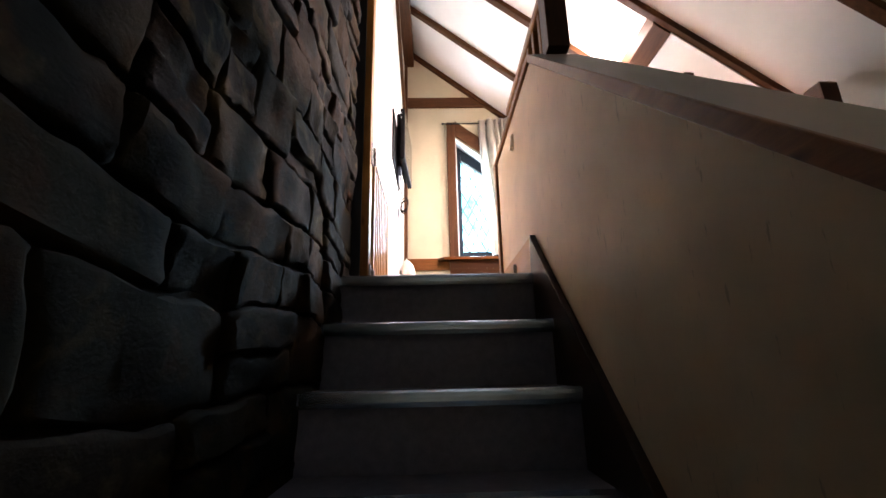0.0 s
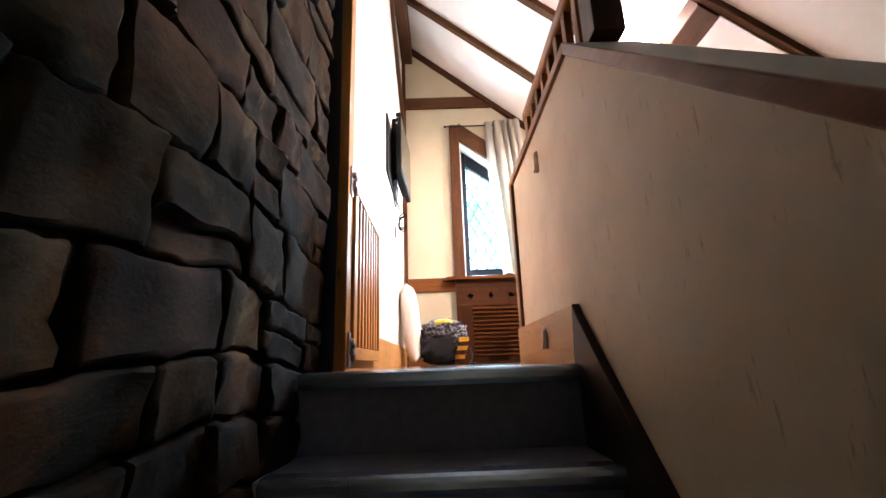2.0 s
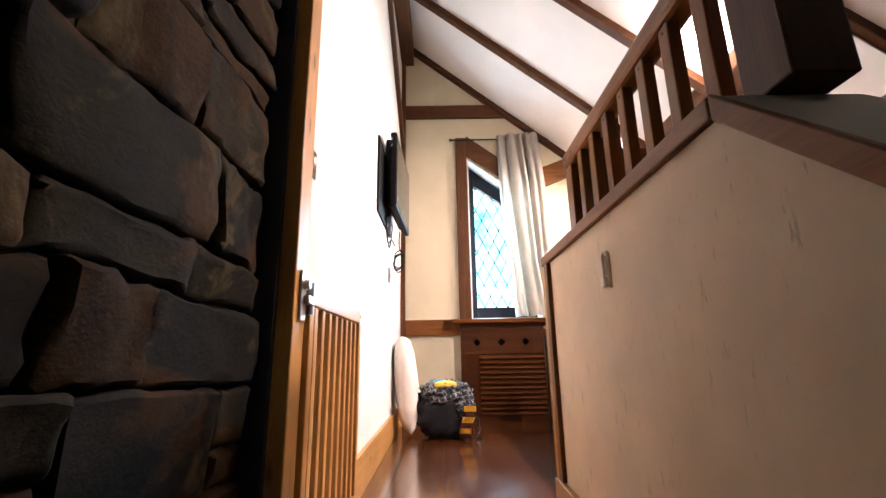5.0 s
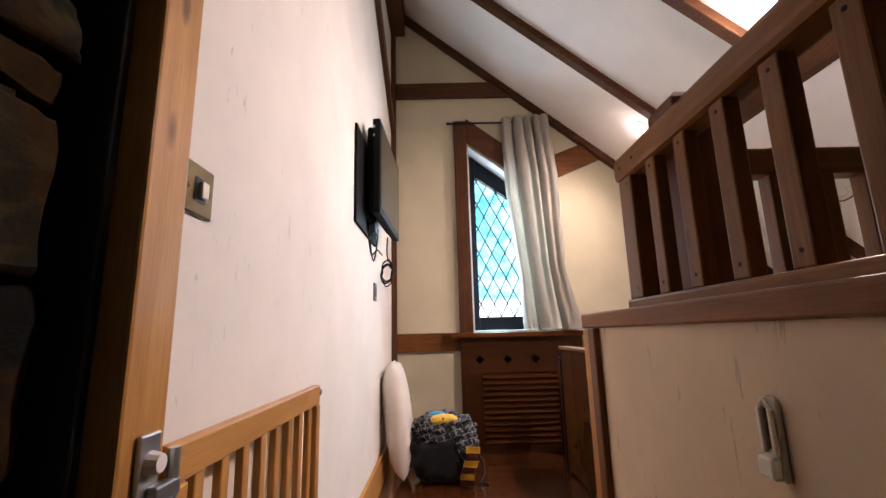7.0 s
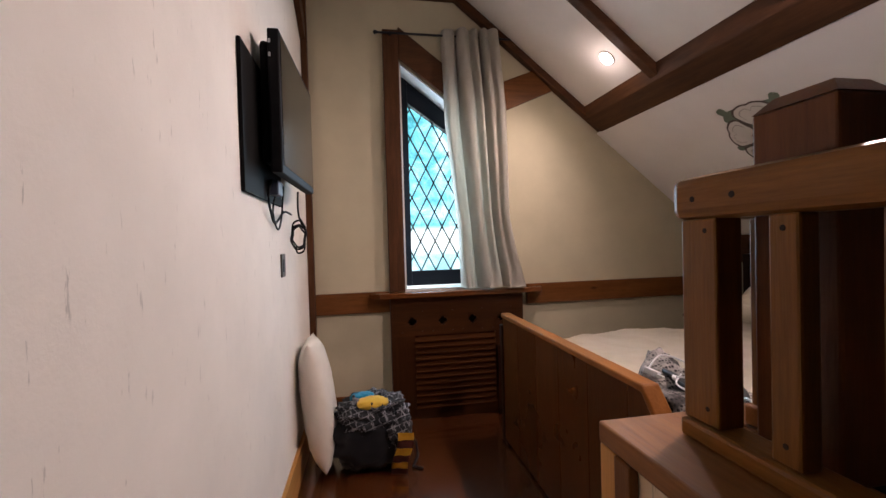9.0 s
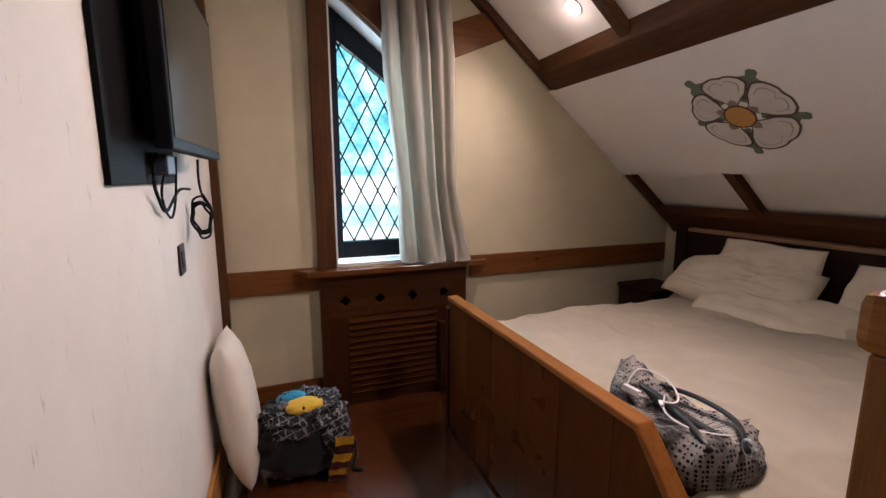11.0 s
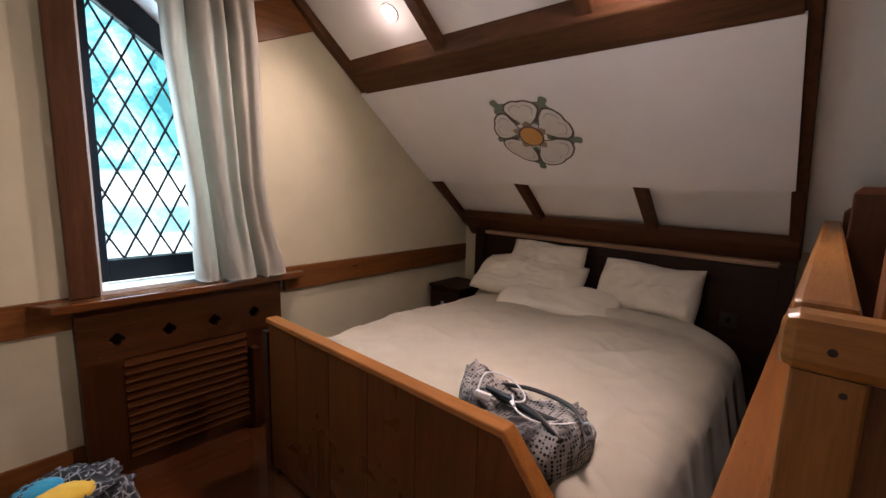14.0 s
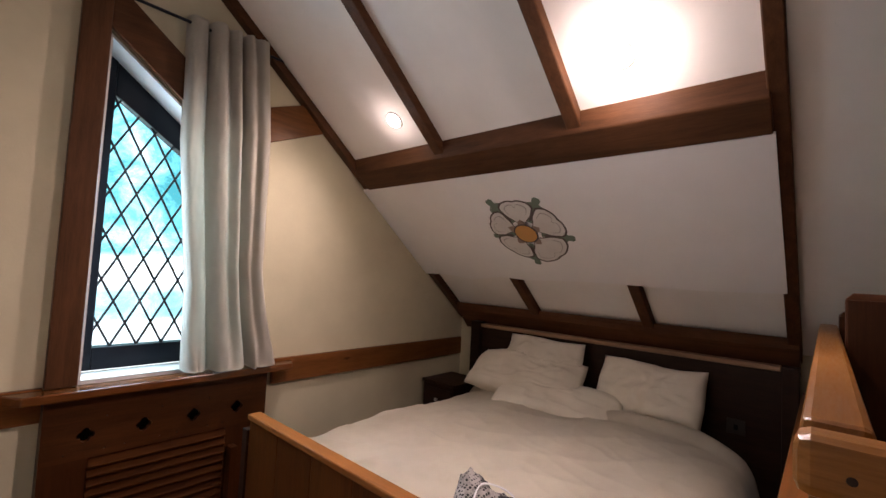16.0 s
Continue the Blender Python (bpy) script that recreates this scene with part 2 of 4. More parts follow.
structure("skirting_stair_wall", prism([(1.40, -0.02), (2.345, -0.02), (2.345, 0.172), (1.40, 0.172)], "x", XR - 0.02, XR, 0.003), pine_y, "scuffed pine skirting board along the stair wall", "baseboard")
structure("stair_stringer", prism([(1.40, 0.172), (1.43, 0.02), (1.43, -0.3), (1.40 - 3.2, stair_line(1.40 - 3.2, -1.30)), (1.40 - 3.2, stair_line(1.40 - 3.2, -0.90)), (1.37, 0.135)], "x", XR - 0.026, XR - 0.001, 0.003), black_wood, "dark painted stair stringer against the wall", "stringer")

# stairs
m_step, n_, l_, b_ = shader("dark_blue_vinyl_tread", 0.38)
l_.new(ramp(n_, l_, tex(n_, l_, coords(n_, l_), 30, 5), [(0.3, (0.13, 0.14, 0.20)), (0.7, (0.20, 0.21, 0.29))]), b_.inputs["Base Color"])
bump(n_, l_, b_, tex(n_, l_, coords(n_, l_), 200, 2), 0.1, 0.002)
# Worn metal; its blue tint stands in for the window's reflection.
m_nose, n_, l_, b_ = shader("worn_metal_window_tint", 0.24, 0.9)
l_.new(ramp(n_, l_, tex(n_, l_, coords(n_, l_, (3, 20, 20)), 4, 5), [(0.3, (0.34, 0.45, 0.58)), (0.7, (0.62, 0.76, 0.94))]), b_.inputs["Base Color"])
for k in range(12):
    y, z = TOP_Y - k * GOING, -k * RISE
    step = empty("stair_step")
    tagged(step, "dark vinyl stair step with a worn metal nosing" if k else "top stair step with a worn metal nosing", "step", "stair steps")
    if k:
        part("tread", box((0.0, y - 0.012, z - 0.03), (XR - 0.027, y + GOING + 0.02, z)), m_step, step)
    part("riser", box((0.0, y + 0.012, z - RISE), (XR - 0.027, y + 0.03, z - 0.031)), m_step, step)
    nb = prism([(y - 0.015, z - 0.040), (y - 0.020, z - 0.026), (y - 0.021, z - 0.012), (y - 0.017, z - 0.002), (y - 0.008, z + 0.004), (y + 0.040, z + 0.004), (y + 0.040, z + 0.0005), (y - 0.009, z - 0.004), (y - 0.011, z - 0.040)], "x", 0.012, XR - 0.03)
    part("nosing", nb, m_nose, step, "worn metal nosing strip")

# landing floor boards
floor_wood = wood("reddish_floor_boards", (0.052, 0.015, 0.0045), (0.12, 0.038, 0.0115), "y", 0.18, 0.25, False, 1.0, 0.03)
floor_wood.node_tree.nodes["Principled BSDF"].inputs["Specular IOR Level"].default_value = 0.5
floor = empty("floor")
tagged(floor, "reddish brown polished floorboards of the landing", "floor", kind="structure")
rng = random.Random(4)
x = XL
while x < 1.9:
    w = 0.128
    y = TOP_Y + 0.02 - rng.random() * 0.9
    while y < YG:
        y2 = y + 1.15
        a, c = max(y, TOP_Y + 0.022), min(y2, YG)
        if c - a > 0.02:
            part("floor_board", box((x + 0.0008, a + 0.0008, -0.02), (x + w - 0.0008, c - 0.0008, 0.0)), floor_wood, floor)
        y = y2
    x += w
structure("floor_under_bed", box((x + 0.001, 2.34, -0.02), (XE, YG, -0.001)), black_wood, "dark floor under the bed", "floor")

# roof timbers
def slope_beam(name, y0, y1, x0, x1, drop, mat, label):
    b = prism([(x0, roof_z(x0, ROOF + 0.01)), (x1, roof_z(x1, ROOF + 0.01)), (x1, roof_z(x1, -drop)), (x0, roof_z(x0, -drop))], "y", y0, y1, 0.006)
    return tagged(link(name, b, mat), label, "rafter", "roof rafters", "structure")


RAFTERS = [(4.735, 4.799), (3.915, 3.985), (3.085, 3.155), (2.352, 2.412), (1.60, 1.68), (0.78, 0.86), (-0.05, 0.03), (-0.9, -0.82)]
for y0, y1 in RAFTERS:
    slope_beam("rafter", y0, y1, 0.10, XE - 0.02, 0.0, beam_x, "dark-stained rafter across the white sloping ceiling")
structure("purlin", prism([(2.10, roof_z(2.10, ROOF)), (2.236, roof_z(2.236, ROOF)), (2.236, roof_z(2.236, -0.02)), (2.115, roof_z(2.115, -0.02))], "y", 2.40, 4.734, 0.006), beam_y, "dark-stained purlin beam along the sloping ceiling", "beam")
structure("wall_plate", prism([(3.30, roof_z(3.30, 0.03)), (3.32, roof_z(3.32, -0.02)), (XE, 1.02), (XE, roof_z(XE, 0.05))], "y", 2.36, 4.734, 0.004), beam_y, "dark-stained wall plate above the headboard", "beam")
structure("ridge_beam", box((XL, YS, 3.66), (0.16, YG - 0.002, 3.86), 0.006), beam_y, "dark ridge beam along the top of the landing wall", "beam")


def board_edge(y):
    """The board's sagging lower edge."""
    return 2.955 + 0.022 * math.exp(-((y - 4.33) / 0.14) ** 2) - 0.018 * math.exp(-((y - 4.02) / 0.12) ** 2) + 0.008 * math.sin(y * 5.1)


bb = bmesh.new()
rows_ = []
for k in range(61):
    y = 2.395 + (4.798 - 2.395) * k / 60
    e = board_edge(y)
    ring = []
    for x, up in ((2.238, -0.006), (2.70, -0.006), (e, -0.006), (e, -0.018), (2.70, -0.018), (2.238, -0.018)):
        ring.append(bb.verts.new((x, y, roof_z(x, up))))
    rows_.append(ring)
for p, q in zip(rows_, rows_[1:]):
    for k in range(6):
        bb.faces.new((p[k], p[(k + 1) % 6], q[(k + 1) % 6], q[k]))
bb.faces.new(rows_[0])
bb.faces.new(rows_[-1])
structure("ceiling_board", bb, canvas_paint, "smooth white painted board on the sloping ceiling, its lower edge wavy", "ceiling")

# gable timbers
structure("gable_beam", box((0.075, YG - 0.035, 3.008), (1.30, YG - 0.001, 3.155), 0.004), beam_x, "dark-stained horizontal beam on the gable wall", "beam")
structure("gable_corner_post", box((XL + 0.001, YG - 0.05, 0.0), (0.073, YG - 0.001, 3.66), 0.004), beam_z, "dark-stained corner post of the gable wall", "beam")
structure("wall_brace", prism([(4.745, 2.66), (4.745, 2.80), (3.9, 3.20), (3.1, 3.60), (3.1, 3.48), (3.9, 3.08)], "x", XL, XL + 0.035, 0.004), beam_y, "dark-stained diagonal brace on the landing wall", "beam")
structure("window_post", box((0.585, YG - 0.045, 0.912), (0.697, YG - 0.001, 2.77), 0.005), beam_z, "dark-stained post beside the window", "beam")
structure("window_head_beam", prism([(0.698, 2.578), (1.40, 2.04), (1.40, 2.26), (0.698, 2.80)], "y", YG - 0.03, YG - 0.001, 0.004), beam_x, "dark-stained slanting beam above the window", "beam")
structure("gable_brace", prism([(1.42, 2.20), (1.86, 2.385), (1.70, 2.53), (1.42, 2.42)], "y", YG - 0.03, YG - 0.001, 0.004), mid_x, "brown slanting brace on the gable wall", "beam")
structure("dado_rail_left", box((0.074, YG - 0.028, 0.77), (0.584, YG - 0.001, 0.916), 0.003), mid_x, "brown varnished dado rail on the gable wall", "trim")
structure("dado_rail_right", box((1.62, YG - 0.028, 0.775), (3.44, YG - 0.001, 0.925), 0.003), mid_x, "brown varnished dado rail beside the bed", "trim")
structure("skirting_gable", box((XL + 0.024, YG - 0.02, 0.0), (0.584, YG - 0.001, 0.185), 0.003), mid_x, "brown skirting board under the window wall", "baseboard")
structure("skirting_left", box((XL + 0.0005, 1.795, 0.0), (XL + 0.02, YG - 0.052, 0.175), 0.003), pine_y, "pine skirting board along the landing wall", "baseboard")
structure("stair_head_post", box((0.0, 1.707, 0.0), (0.066, 1.793, 3.66), 0.005), pine_z, "knotty pine post at the head of the stairs", "post")
structure("stair_head_lining", box((-0.048, 1.690, DEEP), (0.028, 1.7055, 3.66), 0.003), plain("blue_black_lining_paint", (0.014, 0.019, 0.032), 0.35), "blue-black painted lining board against the post", "trim")
structure("stair_head_jamb", box((-0.25, 1.60, DEEP), (-0.05, 1.757, 3.9)), plain("black_painted_jamb", (0.012, 0.016, 0.028), 0.45), "black painted jamb between stones and post", "trim")

# ---- ceiling downlights ----
glow = bpy.data.materials.new("lamp_glow")
glow.use_nodes = True
gn = glow.node_tree.nodes
ge = gn.new("ShaderNodeEmission")
ge.inputs["Color"].default_value, ge.inputs["Strength"].default_value = (1.0, 0.86, 0.66, 1), 60
glow.node_tree.links.new(ge.outputs[0], gn["Material Output"].inputs["Surface"])
steel = plain("brushed_steel", (0.55, 0.55, 0.55), 0.3, 1.0)
for lx, ly, power, spill in LAMPS:
    z = roof_z(lx, ROOF)
    nrm = Vector((-SLOPE, 0, -1)).normalized()
    c = Vector((lx, ly, z))
    lampob = empty("downlight")
    tagged(lampob, "small round recessed ceiling downlight, switched on", "lamp", "ceiling downlights")
    part("rim", tube([c + nrm * -0.004, c + nrm * 0.008], [0.058, 0.054], 24), steel, lampob)
    part("bulb", tube([c + nrm * 0.0085, c + nrm * 0.012], [0.046, 0.040], 24), glow, lampob, "glowing lamp face")
    spot("downlight_beam", tuple(c + nrm * 0.03), power, WARM, 156, 0.035)
    # Added point light below each lamp, imitating the glare halo on the ceiling.
    around = bpy.data.lights.new("downlight_halo_fill", "POINT")
    around.energy, around.color, around.shadow_soft_size = spill, WARM, 0.03
    new("downlight_halo_fill", around).location = c + nrm * 0.10

# ---- window ----
frame_black = plain("black_window_frame", (0.006, 0.008, 0.013), 0.45, 0.0, 0.25)
lead = plain("dark_lead", (0.03, 0.035, 0.045), 0.5, 0.3)
reveal_paint = plaster("white_reveal_paint", (0.82, 0.82, 0.80))
pane_glass, n_, l_, b_ = shader("clear_window_glass", 0.02)
b_.inputs["Transmission Weight"].default_value, b_.inputs["IOR"].default_value = 1.0, 1.1
b_.inputs["Base Color"].default_value = (0.95, 0.98, 1, 1)
GX0, GX1, GZ0 = 0.772, 1.30, 1.042
GY = 5.0


def head_z(x):
    return 2.325 - 0.715 * (x - GX0)


win = empty("window_1")
tagged(win, "slant-headed leaded window with a black frame", "window", kind="structure")
part("window_reveal", box((WX0, YG + 0.002, 0.905), (WX0 + 0.012, GY + 0.09, 2.56)), reveal_paint, win, "white painted reveal")
part("window_reveal", box((WX1 - 0.012, YG + 0.002, 0.905), (WX1, GY + 0.09, 2.05)), reveal_paint, win, "white painted reveal")
part("window_reveal", prism([(WX0 + 0.013, 2.552), (WX1 - 0.013, 2.058), (WX1 - 0.013, 2.046), (WX0 + 0.013, 2.538)], "y", YG + 0.002, GY + 0.09), reveal_paint, win, "white painted reveal")
fx0, fx1 = WX0 + 0.013, WX1 - 0.013
part("frame_stile", prism([(fx0, 0.93), (GX0, 0.93), (GX0, head_z(GX0) + 0.17), (fx0, 2.53)], "y", GY - 0.03, GY + 0.04, 0.004), frame_black, win)
part("frame_stile", prism([(GX1, 0.93), (fx1, 0.93), (fx1, 2.04), (GX1, head_z(GX1) + 0.14)], "y", GY - 0.03, GY + 0.04, 0.004), frame_black, win)
part("frame_rail", box((GX0 + 0.0005, GY - 0.03, 0.93), (GX1 - 0.0005, GY + 0.04, GZ0), 0.004), frame_black, win)
part("frame_head", prism([(GX0 + 0.0005, head_z(GX0)), (GX1 - 0.0005, head_z(GX1)), (GX1 - 0.0005, head_z(GX1) + 0.13), (GX0 + 0.0005, head_z(GX0) + 0.165)], "y", GY - 0.03, GY + 0.04, 0.004), frame_black, win)
part("window_board", box((WX0 + 0.013, YG + 0.001, 0.905), (WX1 - 0.013, GY - 0.031, 0.925)), reveal_paint, win, "white painted inner ledge")
OUT = [(GX0, GZ0), (GX1, GZ0), (GX1, head_z(GX1)), (GX0, head_z(GX0))]


def clip(poly, outline):
    """Cuts a polygon to a convex outline that runs anticlockwise."""
    for (ax, ay), (bx, by) in zip(outline, outline[1:] + outline[:1]):
        side = lambda p: (bx - ax) * (p[1] - ay) - (by - ay) * (p[0] - ax)
        res = []
        for p, q in zip(poly, poly[1:] + poly[:1]):
            sp, sq = side(p), side(q)
            if sp >= 0:
                res.append(p)
            if (sp >= 0) != (sq >= 0):
                k = sp / (sp - sq)
                res.append((p[0] + k * (q[0] - p[0]), p[1] + k * (q[1] - p[1])))
        poly = res
        if len(poly) < 3:
            return []
    return poly


DW, DH, LX = 0.115, 0.226, 0.6745
for i in range(-1, 15):
    for j in range(-1, 16):
        cx, cz = LX + i * DW / 2, GZ0 + j * DH / 2
        if (i + j) % 2:
            continue
        poly = clip([(cx - DW / 2, cz), (cx, cz - DH / 2), (cx + DW / 2, cz), (cx, cz + DH / 2)], OUT)
        area = abs(sum(p[0] * q[1] - q[0] * p[1] for p, q in zip(poly, poly[1:] + poly[:1]))) if poly else 0
        if area > 2e-4:
            ob = part("pane", prism(poly, "y", GY - 0.001, GY + 0.002), pane_glass, win)
            ob.visible_shadow = False
for sgn in (1, -1):
    for k in range(-26, 30):
        h = 3.0
        dx = sgn * h * DW / DH
        x0 = LX + (k + 0.5) * DW - dx
        w = 0.0055
        poly = clip([(x0 - w, GZ0 - h), (x0 + w, GZ0 - h), (x0 + 2 * dx + w, GZ0 + h), (x0 + 2 * dx - w, GZ0 + h)], OUT)
        poly = [p for i, p in enumerate(poly) if i == 0 or (abs(p[0] - poly[i - 1][0]) + abs(p[1] - poly[i - 1][1])) > 1e-5]
        if len(poly) > 2:
            part("lead_came", prism(poly, "y", GY - 0.0045 - 0.0005 * sgn, GY + 0.0045), lead, win)

# trees and sky light seen through the window
far, fn, fl, fb = shader("far_garden")
fn.remove(fb)
fe = fn.new("ShaderNodeEmission")
v = coords(fn, fl, (1, 1, 1))
leafy = tex(fn, fl, v, 1.9, 9, 0.72, 0.5)
col = ramp(fn, fl, leafy, [(0.36, (0.06, 0.30, 0.36)), (0.47, (0.17, 0.55, 0.66)), (0.57, (0.42, 0.80, 0.90)), (0.68, (0.95, 1, 1))])
sep = fn.new("ShaderNodeSeparateXYZ")
fl.new(coords(fn, fl, (0.25, 0.25, 0.25)), sep.inputs[0])
band = ramp(fn, fl, sep.outputs["Z"], [(0.14, (0.8,) * 3), (0.17, (0.15,) * 3), (0.25, (0.15,) * 3), (0.285, (0.85,) * 3), (0.36, (0.85,) * 3), (0.39, (0, 0, 0))])
col = mix(fn, fl, band, col, (1.0, 1.0, 1.0))
fl.new(col, fe.inputs["Color"])
fe.inputs["Strength"].default_value = 1.9
fl.new(fe.outputs[0], fn["Material Output"].inputs["Surface"])
structure("backdrop", box((-7, 9.4, -4), (11, 9.45, 7)), far, "pale sunlit garden trees beyond the window", "backdrop")

# sill and radiator cover
SILL_F = 4.665
structure("window_sill", prism([(0.44, 4.772), (0.51, SILL_F), (1.69, SILL_F), (1.74, 4.772)], "z", 0.872, 0.910, 0.006), wood("polished_sill", (0.085, 0.026, 0.007), (0.17, 0.06, 0.017), "x", 0.17, 0.0, False, 0.3, 0.05), "polished brown wooden window sill", "sill")
cover = empty("radiator_cover")
tagged(cover, "dark brown wooden radiator cover with louvres and pierced flowers", "radiator cover")
CY0, CY1 = 4.715, 4.745
HOLE_X, HOLE_Z, CELL = [0.735, 0.955, 1.175, 1.395], 0.70, 0.075


def pierced(cx, cz, half):
    """A square of board with a four-lobed hole through it."""
    b, k = bmesh.new(), 48
    rings = []
    for y in (CY0, CY1):
        inner, outer = [], []
        for i in range(k):
            a = 2 * math.pi * (i + 0.5) / k
            off = (a + math.pi / 4) % (math.pi / 2) - math.pi / 4
            r = 0.017 * math.cos(off) + math.sqrt(0.0155 ** 2 - (0.017 * math.sin(off)) ** 2)
            inner.append(b.verts.new((cx + r * math.cos(a), y, cz + r * math.sin(a))))
            m = half / max(abs(math.cos(a)), abs(math.sin(a)))
            outer.append(b.verts.new((cx + m * math.cos(a), y, cz + m * math.sin(a))))
        rings.append((inner, outer))
    for i in range(k):
        j = (i + 1) % k
        for inner, outer in rings:
            b.faces.new((inner[i], inner[j], outer[j], outer[i]))
        b.faces.new((rings[0][0][i], rings[0][0][j], rings[1][0][j], rings[1][0][i]))
    return b


cover_z = wood("cover_oak_z", (0.025, 0.0070, 0.0018), (0.062, 0.0195, 0.005), "z", 0.35, 0.0, False)
cover_x = wood("cover_oak_x", (0.029, 0.0085, 0.0022), (0.078, 0.026, 0.0065), "x", 0.4, 0.0, False)
slat_wood = wood("louvre_oak", (0.029, 0.0085, 0.0022), (0.078, 0.026, 0.0065), "x", 0.72, 0.0, False)
slat_wood.node_tree.nodes["Principled BSDF"].inputs["Specular IOR Level"].default_value = 0.04
prev = 0.585
for hx in HOLE_X:
    part("top_panel", box((prev, CY0, HOLE_Z - CELL), (hx - CELL, CY1, HOLE_Z + CELL)), cover_x, cover)
    part("pierced_panel", pierced(hx, HOLE_Z, CELL), cover_x, cover, "panel pierced with a four-lobed flower")
    prev = hx + CELL
part("top_panel", box((prev, CY0, HOLE_Z - CELL), (1.56, CY1, HOLE_Z + CELL)), cover_x, cover)
part("top_rail", box((0.585, CY0, HOLE_Z + CELL), (1.56, CY1, 0.871)), cover_x, cover)
part("middle_rail", box((0.585, CY0, 0.597), (1.56, CY1, HOLE_Z - CELL)), cover_x, cover)
part("stile", box((0.585, CY0, 0.0), (0.750, CY1, 0.597)), cover_z, cover)
part("stile", box((1.342, CY0, 0.0), (1.56, CY1, 0.597)), cover_z, cover)
part("bottom_rail", box((0.750, CY0, 0.0), (1.342, CY1, 0.072)), cover_x, cover)
part("side_panel", box((0.585, CY1, 0.0), (0.605, YG - 0.001, 0.871)), cover_z, cover)
part("side_panel", box((1.54, CY1, 0.0), (1.56, YG - 0.001, 0.871)), cover_z, cover)
# Near-black sheet stands in for the shade behind louvres and pierced flowers.
part("shade_backing", box((0.606, 4.775, 0.02), (1.539, 4.798, 0.86)), plain("cover_inside_shade", (0.006, 0.005, 0.004), 0.9), cover)
for k in range(12):
    z = 0.074 + k * 0.0433
    part("louvre_slat", prism([(CY0 - 0.012, z + 0.003), (CY0 - 0.013, z + 0.009), (CY0 - 0.009, z + 0.013), (CY0 + 0.012, z + 0.042), (CY0 + 0.018, z + 0.042), (CY0 + 0.018, z + 0.036), (CY0 - 0.004, z)], "x", 0.751, 1.341), slat_wood, cover)
part("pipe_boxing", box((1.352, 4.655, 0.0), (1.392, CY0 - 0.001, 0.50), 0.004), cover_z, cover, "narrow dark upright boxing")

# curtain and rod
curtain_mat = fabric("pale_grey_curtain_cloth", (0.63, 0.585, 0.51), (0.55, 0.51, 0.44), 500)
rod = empty("curtain_rod")
tagged(rod, "thin black metal curtain rod with finials", "curtain rod")
part("rod", tube([(0.55, 4.735, 2.735), (1.66, 4.735, 2.735)], 0.008, 10), frame_black, rod)
part("finial", tube([(0.52, 4.735, 2.735), (0.535, 4.735, 2.735), (0.55, 4.735, 2.735)], [0.004, 0.016, 0.008], 10), frame_black, rod)
part("bracket", tube([(0.64, 4.735, 2.735), (0.64, YG - 0.045, 2.735)], 0.010, 8), frame_black, rod)
part("finial", tube([(1.66, 4.735, 2.735), (1.675, 4.735, 2.735), (1.69, 4.735, 2.735)], [0.008, 0.016, 0.004], 10), frame_black, rod)


LOBES = [0.0, 0.24, 0.64, 1.0]


def curtain_at(u, v):
    """u across the gathered folds, v from hem to heading."""
    z = 0.916 + 1.858 * v
    drop = 1 - v
    hem = max(0.0, (0.14 - v) / 0.14)
    left = 1.005 + 0.05 * drop + 0.055 * min(1.0, max(0.0, drop - 0.35) / 0.4)
    right = 1.425 + 0.045 * min(1.0, drop / 0.3) + 0.115 * max(0.0, (drop - 0.70) / 0.3) ** 1.4 - 0.03 * hem ** 3
    wob = noise.noise((u * 2.0, v * 1.6, 1.7))
    k = min(2, sum(u >= q for q in LOBES[1:]))
    s = (u - LOBES[k]) / (LOBES[k + 1] - LOBES[k])
    s += 0.05 * math.sin(math.pi * s) * noise.noise((v * 2.3, k * 3.0, 5.0))
    swell = (0.085, 0.140, 0.150)[k] * (0.85 + 0.25 * drop)
    lobe = max(0.0, 1 - abs(2 * s - 1) ** 5) ** 0.5
    dent = (0.0, 0.050, 0.030)[k] * math.exp(-((s - (0.5, 0.58, 0.42)[k]) / 0.13) ** 2) * (1 - 0.5 * hem)
    x = left + (right - left) * u + 0.010 * wob * math.sin(math.pi * u)
    y = 4.782 - swell * lobe + dent - 0.008 * wob
    y += 0.0035 * noise.noise((u * 8, v * 9, 4.0)) + 0.002 * noise.noise((u * 20, v * 26, 6.0))
    y -= hem ** 2 * (0.020 * lobe + 0.008 * math.sin(9 * s + 3 * k))
    x += hem ** 2 * 0.014 * math.sin(2 * math.pi * s + k)
    z += hem ** 2 * 0.010 * (1 + noise.noise((u * 9, v * 20, 2)))
    return Vector((x, min(y, 4.79), z))


cb = grid(220, 100, curtain_at)
bmesh.ops.solidify(cb, geom=cb.faces[:], thickness=0.003)
curtain = link("curtain", cb, curtain_mat, smooth=True)
tagged(curtain, "pale grey curtain drawn to one side, hem on the sill", "curtain")

# ---- balustrade ----
rail_wood_y = wood("worn_pine_rail_y", (0.135, 0.050, 0.009), (0.32, 0.142, 0.032), "y", 0.34)
rail_wood_x = wood("worn_pine_rail_x", (0.12, 0.043, 0.007), (0.29, 0.122, 0.026), "x", 0.34)
bal_wood = wood("worn_pine_baluster", (0.12, 0.044, 0.008), (0.29, 0.128, 0.028), "z", 0.36, 0.25)
newel_wood = wood("brown_newel_wood", (0.10, 0.034, 0.010), (0.21, 0.08, 0.025), "z", 0.38)
bal = empty("balustrade")
tagged(bal, "worn brown pine balustrade at the head of the stairs", "balustrade")
part("handrail", box((0.898, 1.297, 1.285), (0.962, 2.283, 1.350), 0.015), rail_wood_y, bal)
